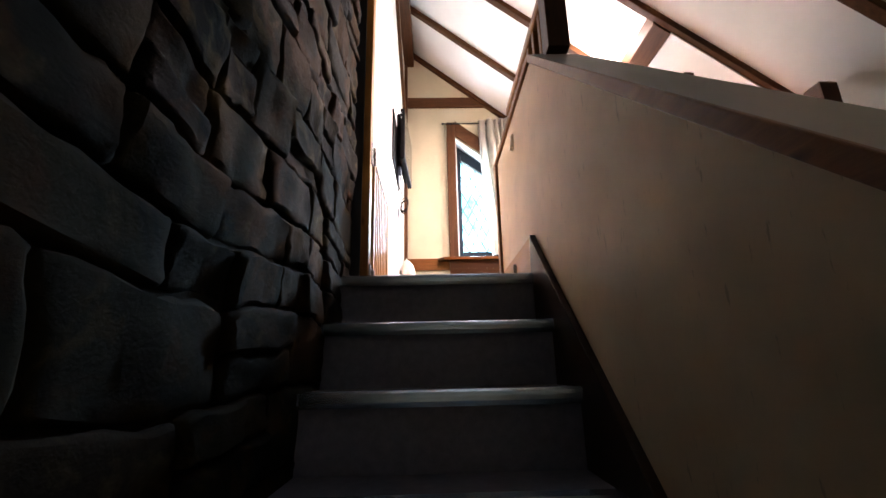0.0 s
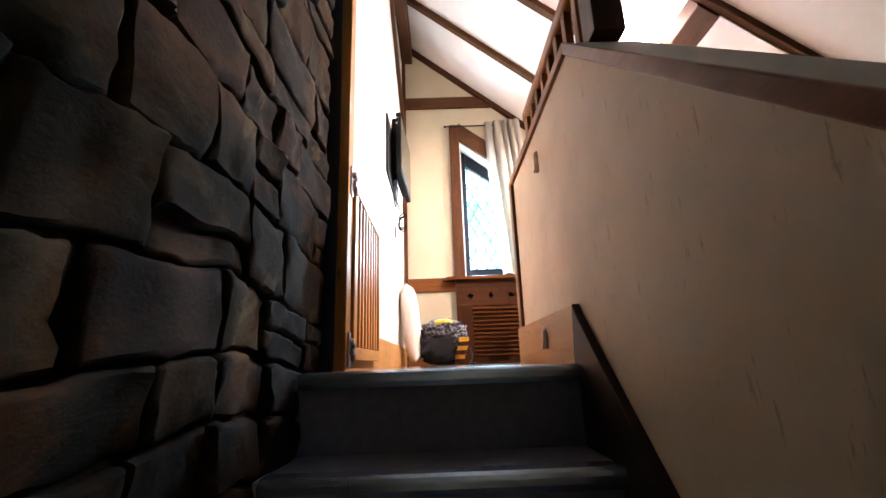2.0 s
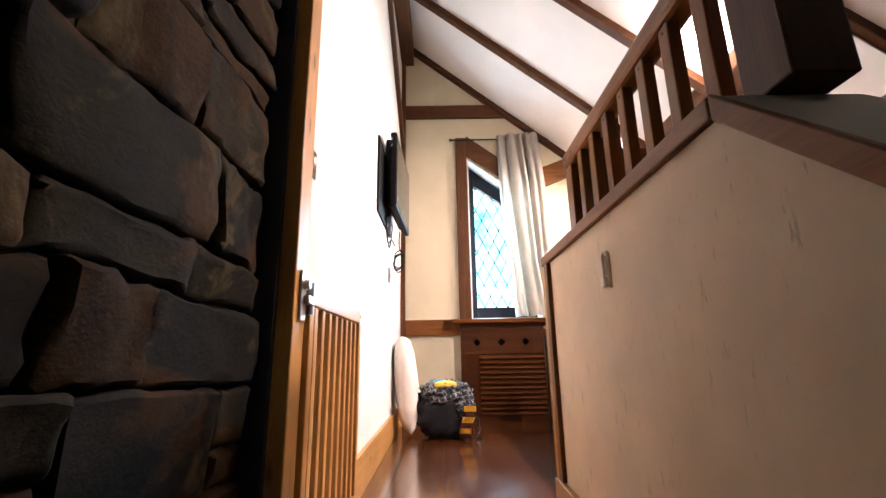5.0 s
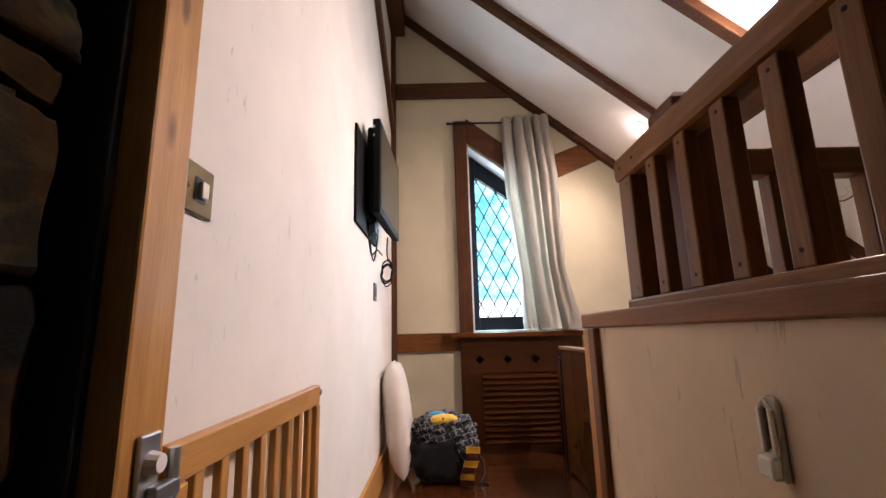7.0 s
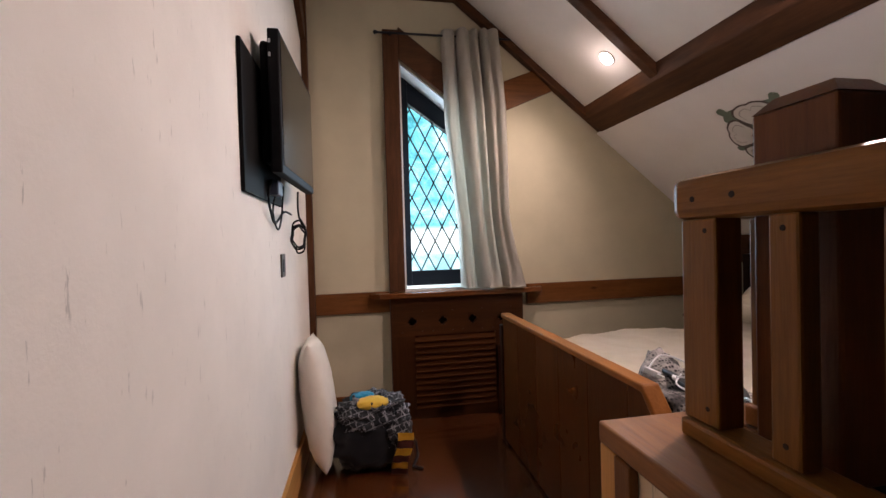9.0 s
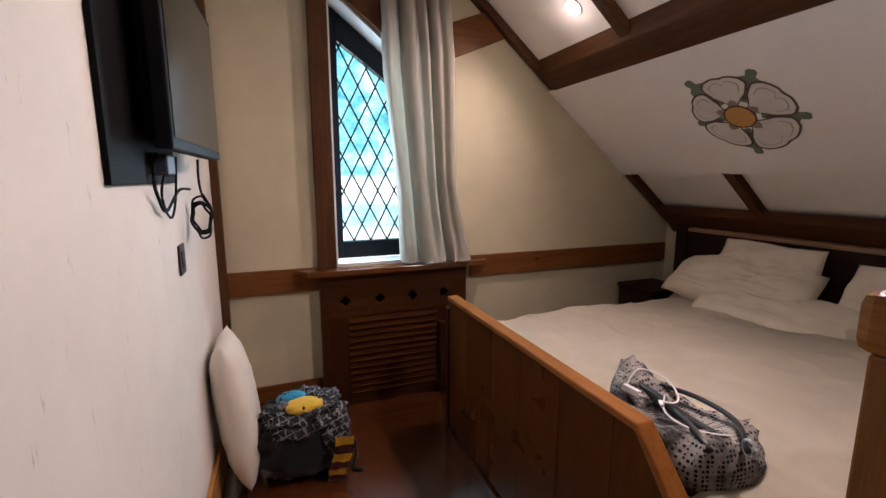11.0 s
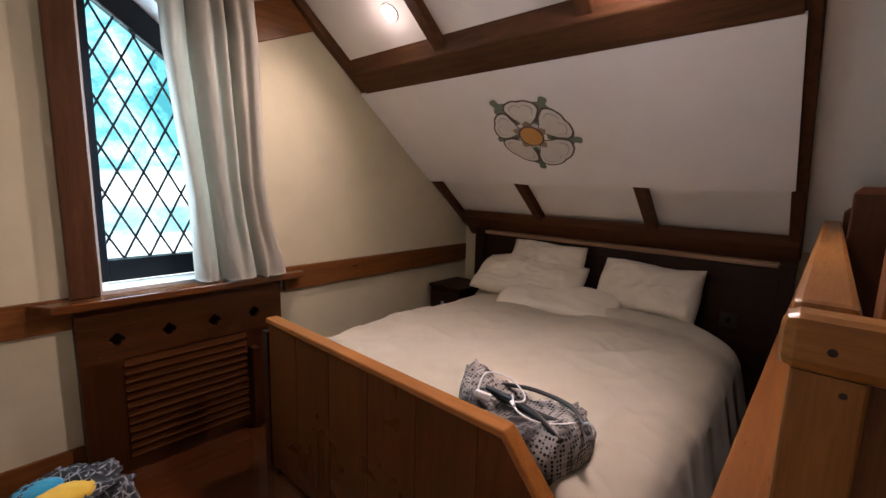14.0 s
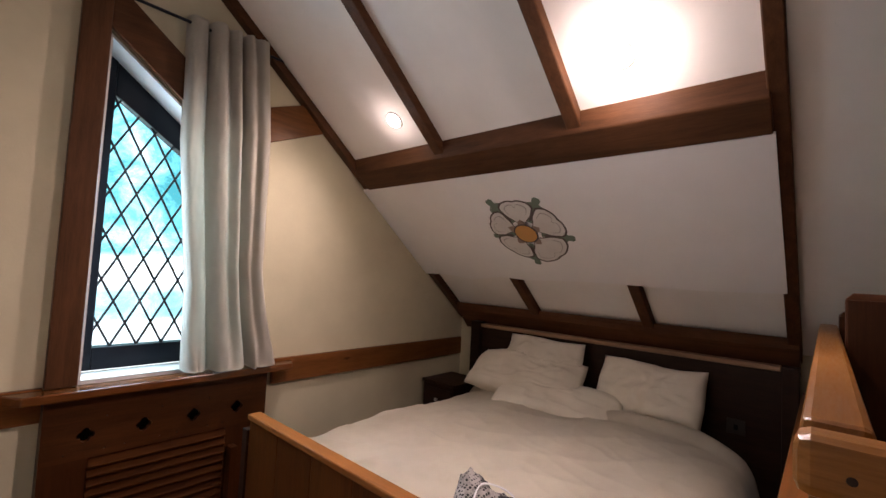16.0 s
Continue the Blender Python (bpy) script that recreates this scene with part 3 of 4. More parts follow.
part("bottom_rail", box((0.896, 1.297, KZ + 0.001), (0.955, 2.268, KZ + 0.030), 0.006), rail_wood_y, bal)
# Screw holes are raised dark discs, their inner shade put into the colour.
screw_hole = plain("screw_hole_shade", (0.02, 0.009, 0.004), 0.9)
for k in range(8):
    yk = 2.222 - 0.1195 * k
    wide = 0.014 if k == 0 else 0.0
    stick = part("baluster", box((0.906, yk - 0.020, KZ + 0.030), (0.936 + wide, yk + 0.020 + 2 * wide, 1.286), 0.004), bal_wood, bal)
    for z in (1.268, KZ + 0.055):
        part("screw_hole", tube([(0.9065, yk, z), (0.9052, yk, z)], [0.004, 0.0035], 10), screw_hole, stick)
for y in (2.236, 2.166):
    part("screw_hole", tube([(0.8985, y, 1.315), (0.8972, y, 1.315)], [0.0048, 0.0044], 12), screw_hole, bal)
bal2 = empty("balustrade")
tagged(bal2, "brown pine balustrade along the half wall beside the bed", "balustrade")
part("handrail", box((0.963, 2.214, 1.285), (3.06, 2.279, 1.355), 0.010), rail_wood_x, bal2)
part("bottom_rail", box((1.02, 2.240, KZ + 0.001), (3.40, 2.275, KZ + 0.034), 0.004), rail_wood_x, bal2)
xk = 1.05
while xk < 3.1:
    part("baluster", box((xk - 0.022, 2.225, KZ + 0.034), (xk + 0.022, 2.268, 1.286), 0.003), bal_wood, bal2)
    xk += 0.122


def newel(x0, x1, y0, y1, z0, z1, mat, label):
    ob = empty("newel_post")
    tagged(ob, label, "newel post", "newel posts")
    part("shaft", box((x0, y0, z0), (x1, y1, z1 - 0.02), 0.004), mat, ob)
    b = bmesh.new()
    lo = [b.verts.new((x, y, z1 - 0.02)) for x, y in ((x0, y0), (x1, y0), (x1, y1), (x0, y1))]
    e = 0.018
    hi = [b.verts.new((x, y, z1)) for x, y in ((x0 + e, y0 + e), (x1 - e, y0 + e), (x1 - e, y1 - e), (x0 + e, y1 - e))]
    b.faces.new(hi)
    for i in range(4):
        b.faces.new((lo[i], lo[(i + 1) % 4], hi[(i + 1) % 4], hi[i]))
    part("chamfered_top", b, mat, ob)
    return ob


dark_newel = wood("dark_newel_wood", (0.035, 0.011, 0.0035), (0.085, 0.029, 0.009), "z", 0.42)
newel(0.966, 1.056, 2.085, 2.200, KZ, 1.448, newel_wood, "square brown newel post with a chamfered top, at the corner")
newel(0.887, 0.982, 1.20, 1.296, KZ, 1.80, dark_newel, "tall square brown newel post above the stair wall")
newel(2.06, 2.13, 2.09, 2.212, KZ, 1.505, dark_newel, "slim square dark brown newel post midway along the half wall")
newel(2.95, 3.07, 2.08, 2.212, KZ, 1.42, dark_newel, "dark square newel post on the half wall beside the bed")

# ---- stair gate, switch, fittings ----
gate = empty("stair_gate")
tagged(gate, "open slatted pine child safety gate folded against the wall", "safety gate")
GXA, GXB = 0.053, 0.076
part("top_bar", box((GXA, 1.80, 0.722), (GXB, 2.50, 0.774), 0.004), pine_y, gate)
part("bottom_bar", box((GXA, 1.80, 0.040), (GXB, 2.50, 0.090), 0.004), pine_y, gate)
part("end_stile", box((GXA - 0.001, 1.80, 0.091), (GXB + 0.002, 1.838, 0.721), 0.004), pine_z, gate)
part("end_stile", box((GXA - 0.001, 2.465, 0.091), (GXB + 0.002, 2.50, 0.721), 0.004), pine_z, gate)
for k in range(8):
    y = 1.838 + (k + 0.5) * (2.465 - 1.838) / 8
    part("slat", box((GXA + 0.004, y - 0.014, 0.091), (GXB - 0.004, y + 0.014, 0.721), 0.003), pine_z, gate)
part("latch_knob", tube([(0.065, 2.50, 0.752), (0.065, 2.515, 0.752), (0.065, 2.527, 0.752)], [0.011, 0.013, 0.009], 12), plain("dark_grey_plastic", (0.10, 0.09, 0.09), 0.4), gate, "dark grey plastic knob")
white_plastic = plain("off_white_plastic", (0.72, 0.70, 0.67), 0.35)
grey_metal = plain("zinc_hinge", (0.48, 0.50, 0.53), 0.32, 0.9)
for z in (0.725, 0.065):
    part("hinge", box((0.0665, 1.735, z - 0.05), (0.0735, 1.775, z + 0.075), 0.003), grey_metal, gate, "zinc hinge plate")
    part("hinge_pin", tube([(0.080, 1.792, z - 0.03), (0.080, 1.792, z + 0.05)], 0.008, 10), grey_metal, gate)
    part("hinge_arm", box((0.0737, 1.75, z - 0.008), (0.088, 1.80, z + 0.014), 0.003), grey_metal, gate)
    part("hinge_cap", tube([(0.0737, 1.755, z + 0.04), (0.088, 1.755, z + 0.04)], [0.015, 0.011], 12), white_plastic, gate, "off-white plastic cap")
catch_cream, catch_dark = plain("cream_plastic", (0.86, 0.80, 0.69), 0.4), plain("slot_shade", (0.05, 0.035, 0.025), 0.7)
for name, y, z, s in (("gate_catch", 1.718, 0.782, 1.0), ("gate_catch", 1.762, 0.090, 0.8)):
    w = XR - (0.0205 if z < 0.2 else 0.0005)
    g = empty(name)
    tagged(g, "off-white plastic safety gate catch fixed to the stair wall" if z > 0.2 else "off-white plastic safety gate catch on the skirting board", "gate catch", "gate catches")
    arch = [(y - 0.014 * s, z - 0.045 * s), (y + 0.014 * s, z - 0.045 * s)] + [(y + 0.014 * s * math.cos(a), z + (0.034 + 0.014 * math.sin(a)) * s) for a in np.linspace(0, math.pi, 9)]
    part("plate", prism(arch, "x", w - 0.007, w, 0.002), catch_cream, g)
    # No recess is cut; a dark strip on the plate gives the slot's shade.
    part("slot", prism([(y - 0.0045 * s, z - 0.012 * s), (y + 0.0045 * s, z - 0.012 * s), (y + 0.0045 * s, z + 0.034 * s), (y - 0.0045 * s, z + 0.034 * s)], "x", w - 0.0076, w - 0.0072), catch_dark, g, "dark strip painted as the slot's shade")
    part("cup", prism([(y - 0.013 * s, z - 0.043 * s), (y + 0.013 * s, z - 0.043 * s), (y + 0.013 * s, z - 0.018 * s), (y - 0.013 * s, z - 0.018 * s)], "x", w - 0.019, w - 0.0072, 0.004), catch_cream, g)
    part("rim", tube([(w - 0.010, y - 0.009 * s, z - 0.016 * s), (w - 0.010, y - 0.009 * s, z + 0.032 * s), (w - 0.010, y, z + 0.041 * s), (w - 0.010, y + 0.009 * s, z + 0.032 * s), (w - 0.010, y + 0.009 * s, z - 0.016 * s)], 0.0035 * s, 8), catch_cream, g)
brass = plain("aged_brass", (0.16, 0.12, 0.06), 0.22, 0.95)
sw = empty("light_switch")
tagged(sw, "aged brass light switch plate on the wall", "light switch")
part("plate", box((XL + 0.0005, 1.831, 1.110), (XL + 0.007, 1.917, 1.196), 0.003), brass, sw)
part("rocker_surround", box((XL + 0.0071, 1.859, 1.133), (XL + 0.0085, 1.892, 1.173)), frame_black, sw)
part("rocker", prism([(1.868, 1.139), (1.888, 1.139), (1.888, 1.167), (1.868, 1.167)], "x", XL + 0.0086, XL + 0.016, 0.002), plain("pale_brass", (0.62, 0.57, 0.48), 0.25, 0.6), sw, "worn pale brass rocker")
for y in (1.843, 1.905):
    part("screw", tube([(XL + 0.0071, y, 1.153), (XL + 0.0085, y, 1.153)], [0.004, 0.003], 10), brass, sw)
so = empty("wall_socket")
tagged(so, "dark bronze socket plate on the landing wall", "socket")
part("plate", box((XL + 0.0005, 3.785, 1.115), (XL + 0.008, 3.875, 1.225), 0.003), plain("dark_bronze", (0.06, 0.05, 0.04), 0.4, 0.7), so)
part("insert", box((XL + 0.0085, 3.805, 1.14), (XL + 0.011, 3.855, 1.20), 0.001), frame_black, so)

# ---- television ----
tv = empty("television")
tagged(tv, "black flat television on a wall bracket beside the window", "television")
screen_mat = plain("dark_glossy_screen", (0.010, 0.010, 0.009), 0.16, 0.0, 0.4)
tv_black = plain("black_plastic", (0.006, 0.006, 0.007), 0.65, 0.0, 0.12)
part("back_board", box((XL + 0.0005, 3.165, 1.445), (XL + 0.014, 3.80, 1.945), 0.002), plain("black_board", (0.004, 0.004, 0.004), 0.7, 0.0, 0.1), tv, "flat black board on the wall")
TVM = pose(0.125, 3.715, 1.80, 0, 0, -2.2)


def tv_part(name, b, mat, label=""):
    b.transform(TVM)
    return part(name, b, mat, tv, label)


tv_part("casing", box((-0.022, -0.365, -0.265), (0.020, 0.365, 0.265), 0.006), tv_black)
tv_part("screen", box((0.0205, -0.345, -0.235), (0.0225, 0.345, 0.245)), screen_mat, "glossy dark screen")
tv_part("rear_housing", box((-0.060, -0.335, -0.225), (-0.0225, 0.335, 0.235), 0.016), tv_black)
for k in range(2):
    tv_part("button", box((-0.018, -0.3665, 0.16 + 0.05 * k), (-0.010, -0.3655, 0.175 + 0.05 * k)), steel)
part("bracket", box((XL + 0.015, 3.62, 1.70), (0.072, 3.70, 1.86), 0.004), tv_black, tv)


def cable(name, pts, r, label):
    pts = [Vector(p) for p in pts]
    res = []
    for q in range(len(pts) - 1):
        p0, p1, p2, p3 = pts[max(q - 1, 0)], pts[q], pts[q + 1], pts[min(q + 2, len(pts) - 1)]
        for s in range(6):
            t = s / 6
            res.append(0.5 * ((2 * p1) + (p2 - p0) * t + (2 * p0 - 5 * p1 + 4 * p2 - p3) * t * t + (3 * p1 - p0 - 3 * p2 + p3) * t ** 3))
    res.append(pts[-1])
    ob = link(name, tube(res, r, 6), tv_black, smooth=True)
    return tagged(ob, label, "cable", "television cables")


cable("cable", [(0.06, 3.50, 1.53), (0.055, 3.46, 1.46), (0.05, 3.52, 1.40), (0.05, 3.60, 1.36), (0.055, 3.78, 1.42), (0.06, 3.95, 1.42)], 0.005, "black television cable hanging from the set")
cable("cable", [(0.07, 3.60, 1.53), (0.055, 3.55, 1.44), (0.05, 3.57, 1.38), (0.05, 3.66, 1.335), (0.055, 3.72, 1.40), (0.07, 3.70, 1.53)], 0.004, "black looped television cable under the set")
loop = [(0.085 + 0.004 * math.sin(5 * a) - 0.042 * math.cos(a), 4.00 + (0.056 + 0.016 * math.sin(0.37 * a)) * math.cos(a) + 0.008 * math.sin(0.8 * a), 1.325 + (0.070 + 0.016 * math.cos(0.41 * a)) * math.sin(a) - 0.0012 * a) for a in np.linspace(1.6, 1.6 + 8 * math.pi, 64)]
cable("cable", [(0.10, 3.92, 1.53), (0.09, 3.97, 1.46)] + loop, 0.0045, "black cable coiled in a loop below the set")
part("adaptor", box((0.045, 3.50, 1.47), (0.085, 3.60, 1.53), 0.006), plain("blue_grey_plastic", (0.03, 0.04, 0.07), 0.4), tv)

# ---- bed ----
bed_z = wood("footboard_oak_z", (0.050, 0.0145, 0.0034), (0.125, 0.042, 0.0098), "z", 0.28, 0.2, False)
cap_y = wood("footboard_cap_y", (0.20, 0.068, 0.014), (0.36, 0.145, 0.037), "y", 0.33)
bed = empty("bed")
tagged(bed, "double bed with a boarded brown footboard and dark headboard", "bed")
FX0, FX1 = 1.245, 1.285
FY0, FY1, FC, FT = 2.69, 4.245, 2.862, 0.782


def foot_top(y):
    return FT if y >= FC else FT - (FC - y) * 1.22


edges = [FY0 + (FY1 - FY0) * k / 6 for k in range(7)]
for a, c in zip(edges, edges[1:]):
    ys = [a + 0.001] + [p for p in (FC,) if a < p < c] + [c - 0.001]
    outline = [(a + 0.001, 0.02), (c - 0.001, 0.02)] + [(p, foot_top(p)) for p in reversed(ys)]
    part("footboard_plank", prism(outline, "x", FX0 + 0.004, FX1 - 0.004, 0.003), bed_z, bed)
cap = [(FY0 - 0.004, foot_top(FY0) + 0.001), (FC, FT + 0.001), (FY1, FT + 0.001), (FY1, FT + 0.026), (FC - 0.006, FT + 0.026), (FY0 - 0.030, foot_top(FY0) + 0.012)]
part("footboard_cap", prism(cap, "x", FX0 - 0.008, FX1 + 0.012, 0.005), cap_y, bed, "lighter varnished cap rail")
part("footboard_edge", prism([(FY0 - 0.028, 0.02), (FY0 - 0.001, 0.02), (FY0 - 0.001, foot_top(FY0) - 0.004), (FY0 - 0.028, foot_top(FY0) - 0.004)], "x", FX0 - 0.006, FX1 + 0.010, 0.004), cap_y, bed)
part("footboard_post", box((FX0 - 0.004, FY1 + 0.001, 0.0), (FX1 + 0.004, FY1 + 0.05, FT - 0.05), 0.004), black_wood, bed, "dark end post")
part("foot", box((FX0, FY0, 0.0), (FX1, FY0 + 0.06, 0.0195)), black_wood, bed)
part("foot", box((FX0, FY1 - 0.06, 0.0), (FX1, FY1, 0.0195)), black_wood, bed)
part("side_rail", box((FX1 + 0.012, 2.60, 0.16), (3.355, 2.63, 0.36), 0.004), black_wood, bed)
part("side_rail", box((FX1 + 0.012, 4.22, 0.16), (3.355, 4.25, 0.36), 0.004), black_wood, bed)
part("headboard", box((3.36, 2.40, 0.0), (3.41, 4.545, 1.055), 0.004), black_wood, bed, "dark stained headboard")
part("headboard_ledge", box((3.332, 2.44, 1.056), (3.43, 4.48, 1.084), 0.004), wood("headboard_ledge_wood", (0.24, 0.14, 0.08), (0.42, 0.27, 0.17), "y", 0.5), bed, "lighter ledge")
part("headboard_post", box((3.32, 4.485, 0.0), (3.42, 4.575, 1.10), 0.005), black_wood, bed)
part("headboard_post", box((3.32, 2.36, 0.0), (3.42, 2.435, 1.085), 0.005), black_wood, bed)
sheet_mat = fabric("white_cotton_sheet", (0.74, 0.72, 0.69), (0.66, 0.64, 0.61), 600)
linen = fabric("white_bed_linen", (0.75, 0.69, 0.58), (0.68, 0.62, 0.51), 600)
part("mattress", box((1.30, 2.61, 0.30), (3.33, 4.24, 0.56), 0.05), sheet_mat, bed, "white mattress")
part("slats", box((1.30, 2.635, 0.25), (3.33, 4.215, 0.298)), black_wood, bed)

DX0, DX1 = 1.325, 3.10


def duvet_at(u, v):
    """u from the foot of the bed to the pillows, v from the near hem over the top to the far hem."""
    near, top, farl = 0.46, 1.64, 0.30
    s = v * (near + top + farl)
    r = 0.11
    y0, y1, zt = 2.555, 4.30, 0.635
    if s < near:
        f = s / near
        ang = max(0.0, f - 0.70) / 0.30 * math.pi / 2
        y = y0 + r * (1 - math.cos(ang)) - 0.135 * (1 - f) ** 1.15
        z = zt - r - (0.70 - min(f, 0.70)) * 0.55 + r * math.sin(ang)
        hang = 1 - f
    elif s < near + top:
        f = (s - near) / top
        y = y0 + r + f * (y1 - y0 - 2 * r)
        z = zt + 0.045 * math.sin(math.pi * min(1, max(0, f))) ** 0.6
        hang = 0
    else:
        f = (s - near - top) / farl
        ang = min(1, f / 0.5) * math.pi / 2
        y = y1 - r + r * math.sin(ang)
        z = zt - r + r * math.cos(ang) - max(0, f - 0.5) * 0.35
        hang = f * 0.6
    x = DX0 + u * (DX1 - DX0)
    p = Vector((x, y, z))
    big = noise.noise((x * 1.7, y * 1.9, 3.1))
    ridge = 1 - abs(noise.noise((x * 2.2 + 1.4 * big, y * 3.6, 8.0))) * 2
    fold = 1 - abs(noise.noise((x * 3.0 + y * 2.3, y * 1.2 - x * 1.1, 5.0))) * 2.4
    small = noise.noise((x * 9, y * 9, 1.0))
    crease = 1 - abs(noise.noise((x * 5.5 - y * 2.1, y * 2.4, 11.0))) * 3
    lift = 0.026 * big + 0.008 * max(0, ridge) ** 3 + 0.009 * max(0, fold) ** 4 + 0.004 * max(0, crease) ** 2 + 0.0025 * small
    p.z += lift * (1 - 0.8 * hang)
    flute = math.sin(x * 21 + 7 * noise.noise((x * 2.6, 0, 0)))
    p.y -= hang * (0.026 * flute * (0.6 + noise.noise((x * 1.3, 4, 4))) + 0.015 * small + 0.03 * big) * (1 if v < 0.5 else -1)
    if v < 0.5:
        p.z -= hang * 0.10 * u + hang * 0.03 * noise.noise((x * 3, 2, 2))
    if u < 0.04:
        p.z -= 0.05 * (1 - u / 0.04) ** 2
    if u > 0.9:
        p.z += 0.05 * math.sin((u - 0.9) / 0.1 * math.pi) + 0.015 * noise.noise((y * 6, u * 5, 7)) 
        p.x += 0.05 * noise.noise((y * 3, 1, 1)) * (u - 0.9) / 0.1
    return p


db = grid(150, 170, duvet_at)
bmesh.ops.solidify(db, geom=db.faces[:], thickness=0.012)
duvet = link("duvet", db, linen, smooth=True)
tagged(duvet, "rumpled white duvet spread over the bed", "duvet")
part("hem_seam", tube([duvet_at(k / 80, 0.004) for k in range(81)], 0.005, 6), sheet_mat, duvet, "stitched white hem", True)


def pillow(name, m, w, h, t, seed, label, mat=None, category="pillow", group="", soft=0.18, crumple=1.0):
    """A soft stuffed pillow: w wide, h high, t thick, in its own x, y and z."""
    b = bmesh.new()
    nu, nv = 34, 26
    for sgn in (1, -1):
        def f(u, v):
            a, c = 2 * u - 1, 2 * v - 1
            ear = 1 - 0.06 * (1 - abs(a) ** 3) * abs(c) ** 4
            px = w / 2 * a * math.sqrt(1 - soft * c * c) * (1 - 0.05 * (1 - c * c))
            py = h / 2 * c * math.sqrt(1 - soft * a * a) * ear * (1 - 0.05 * (1 - a * a))
            th = t / 2 * (max(0.0, 1 - abs(a) ** 3.2) ** 0.55) * (max(0.0, 1 - abs(c) ** 3.2) ** 0.55)
            wr = 1 - abs(noise.noise((a * 2.3 + seed, c * 2.9, seed * 1.3))) * 2
            th *= 1 + crumple * (0.28 * noise.noise((a * 1.6, c * 1.6, seed + sgn)) + 0.30 * max(0, wr) ** 4 + 0.10 * noise.noise((a * 5 + seed, c * 5, seed)))
            bend = crumple * 0.05 * noise.noise((a * 1.1 + seed, c * 1.1, 9))
            return m @ Vector((px, py, sgn * th + bend))
        grid(nu, nv, f, b)
    bmesh.ops.remove_doubles(b, verts=b.verts[:], dist=0.0004)
    ob = link(name, b, mat or linen, smooth=True)
    return tagged(ob, label, category, group)


bp = "pillows on the bed"
pillow("pillow", pose(3.225, 3.835, 0.900, 0, -62, 0) @ pose(0, 0, 0, 0, 0, 90), 0.66, 0.36, 0.15, 1.0, "white pillow leaning upright against the headboard", group=bp, soft=0.16)
pillow("pillow", pose(3.08, 3.885, 0.785, 3, -40, 4) @ pose(0, 0, 0, 0, 0, 90), 0.88, 0.42, 0.16, 2.4, "white pillow propped on the pillow behind it", group=bp, soft=0.15)
pillow("pillow", pose(3.20, 3.085, 0.835, 0, -57, -2) @ pose(0, 0, 0, 0, 0, 90), 0.66, 0.40, 0.16, 3.9, "white pillow leaning on the dark headboard", group=bp, soft=0.12)
pillow("pillow", pose(2.96, 3.585, 0.705, 2, -20, 5) @ pose(0, 0, 0, 0, 0, 90), 0.86, 0.40, 0.11, 5.2, "flat white pillow half under the duvet", group=bp, soft=0.2)
cushion_mat = fabric("white_quilted_cloth", (0.79, 0.73, 0.64), (0.71, 0.65, 0.56), 260)
pillow("floor_pillow", pose(0.140, 4.20, 0.385, 0, -96, 0) @ pose(0, 0, 0, 0, 0, 90), 0.40, 0.80, 0.16, 7.7, "white pillow standing on the floor against the wall", cushion_mat, soft=0.22, crumple=0.3)

stand = empty("bedside_cabinet")
tagged(stand, "dark wooden bedside cabinet between bed and gable wall", "cabinet")
part("body", box((2.96, 4.44, 0.0), (3.31, 4.765, 0.60), 0.004), black_wood, stand)
part("top", box((2.94, 4.42, 0.601), (3.32, 4.768, 0.625), 0.004), black_wood, stand)
part("drawer_front", box((2.945, 4.46, 0.40), (2.9595, 4.745, 0.57), 0.003), black_wood, stand)
part("knob", tube([(2.945, 4.60, 0.485), (2.925, 4.60, 0.485)], [0.008, 0.013], 10), steel, stand)
hs = empty("headboard_socket")
tagged(hs, "dark bronze switch plate on the headboard", "switch")
part("plate", box((3.352, 2.60, 0.66), (3.3595, 2.69, 0.745), 0.002), plain("dull_bronze_plate", (0.035, 0.028, 0.022), 0.5, 0.5), hs)
part("rocker", box((3.348, 2.635, 0.685), (3.3519, 2.655, 0.715), 0.001), tv_black, hs)

# ---- handbag and charger on the bed ----
hb_mat, n_, l_, b_ = shader("patterned_handbag_cloth", 0.75, 0, 0.2)
vo = n_.new("ShaderNodeTexVoronoi")
vo.inputs["Scale"].default_value, vo.inputs["Randomness"].default_value = 78, 0.2
l_.new(coords(n_, l_), vo.inputs["Vector"])
dots = ramp(n_, l_, vo.outputs["Distance"], [(0.34, (0.012, 0.011, 0.013)), (0.42, (0.32, 0.30, 0.285))])
col = mix(n_, l_, ramp(n_, l_, tex(n_, l_, coords(n_, l_), 9, 4), [(0.46, (0.0,) * 3), (0.60, (0.93,) * 3)]), dots, (0.022, 0.020, 0.021))
l_.new(col, b_.inputs["Base Color"])
bump(n_, l_, b_, tex(n_, l_, coords(n_, l_), 40, 3), 0.2, 0.003)
HB = pose(1.49, 2.965, 0.625, 0, 3, 78)
hbag = empty("handbag")
tagged(hbag, "black and grey patterned cloth handbag slumped on the bed", "handbag")


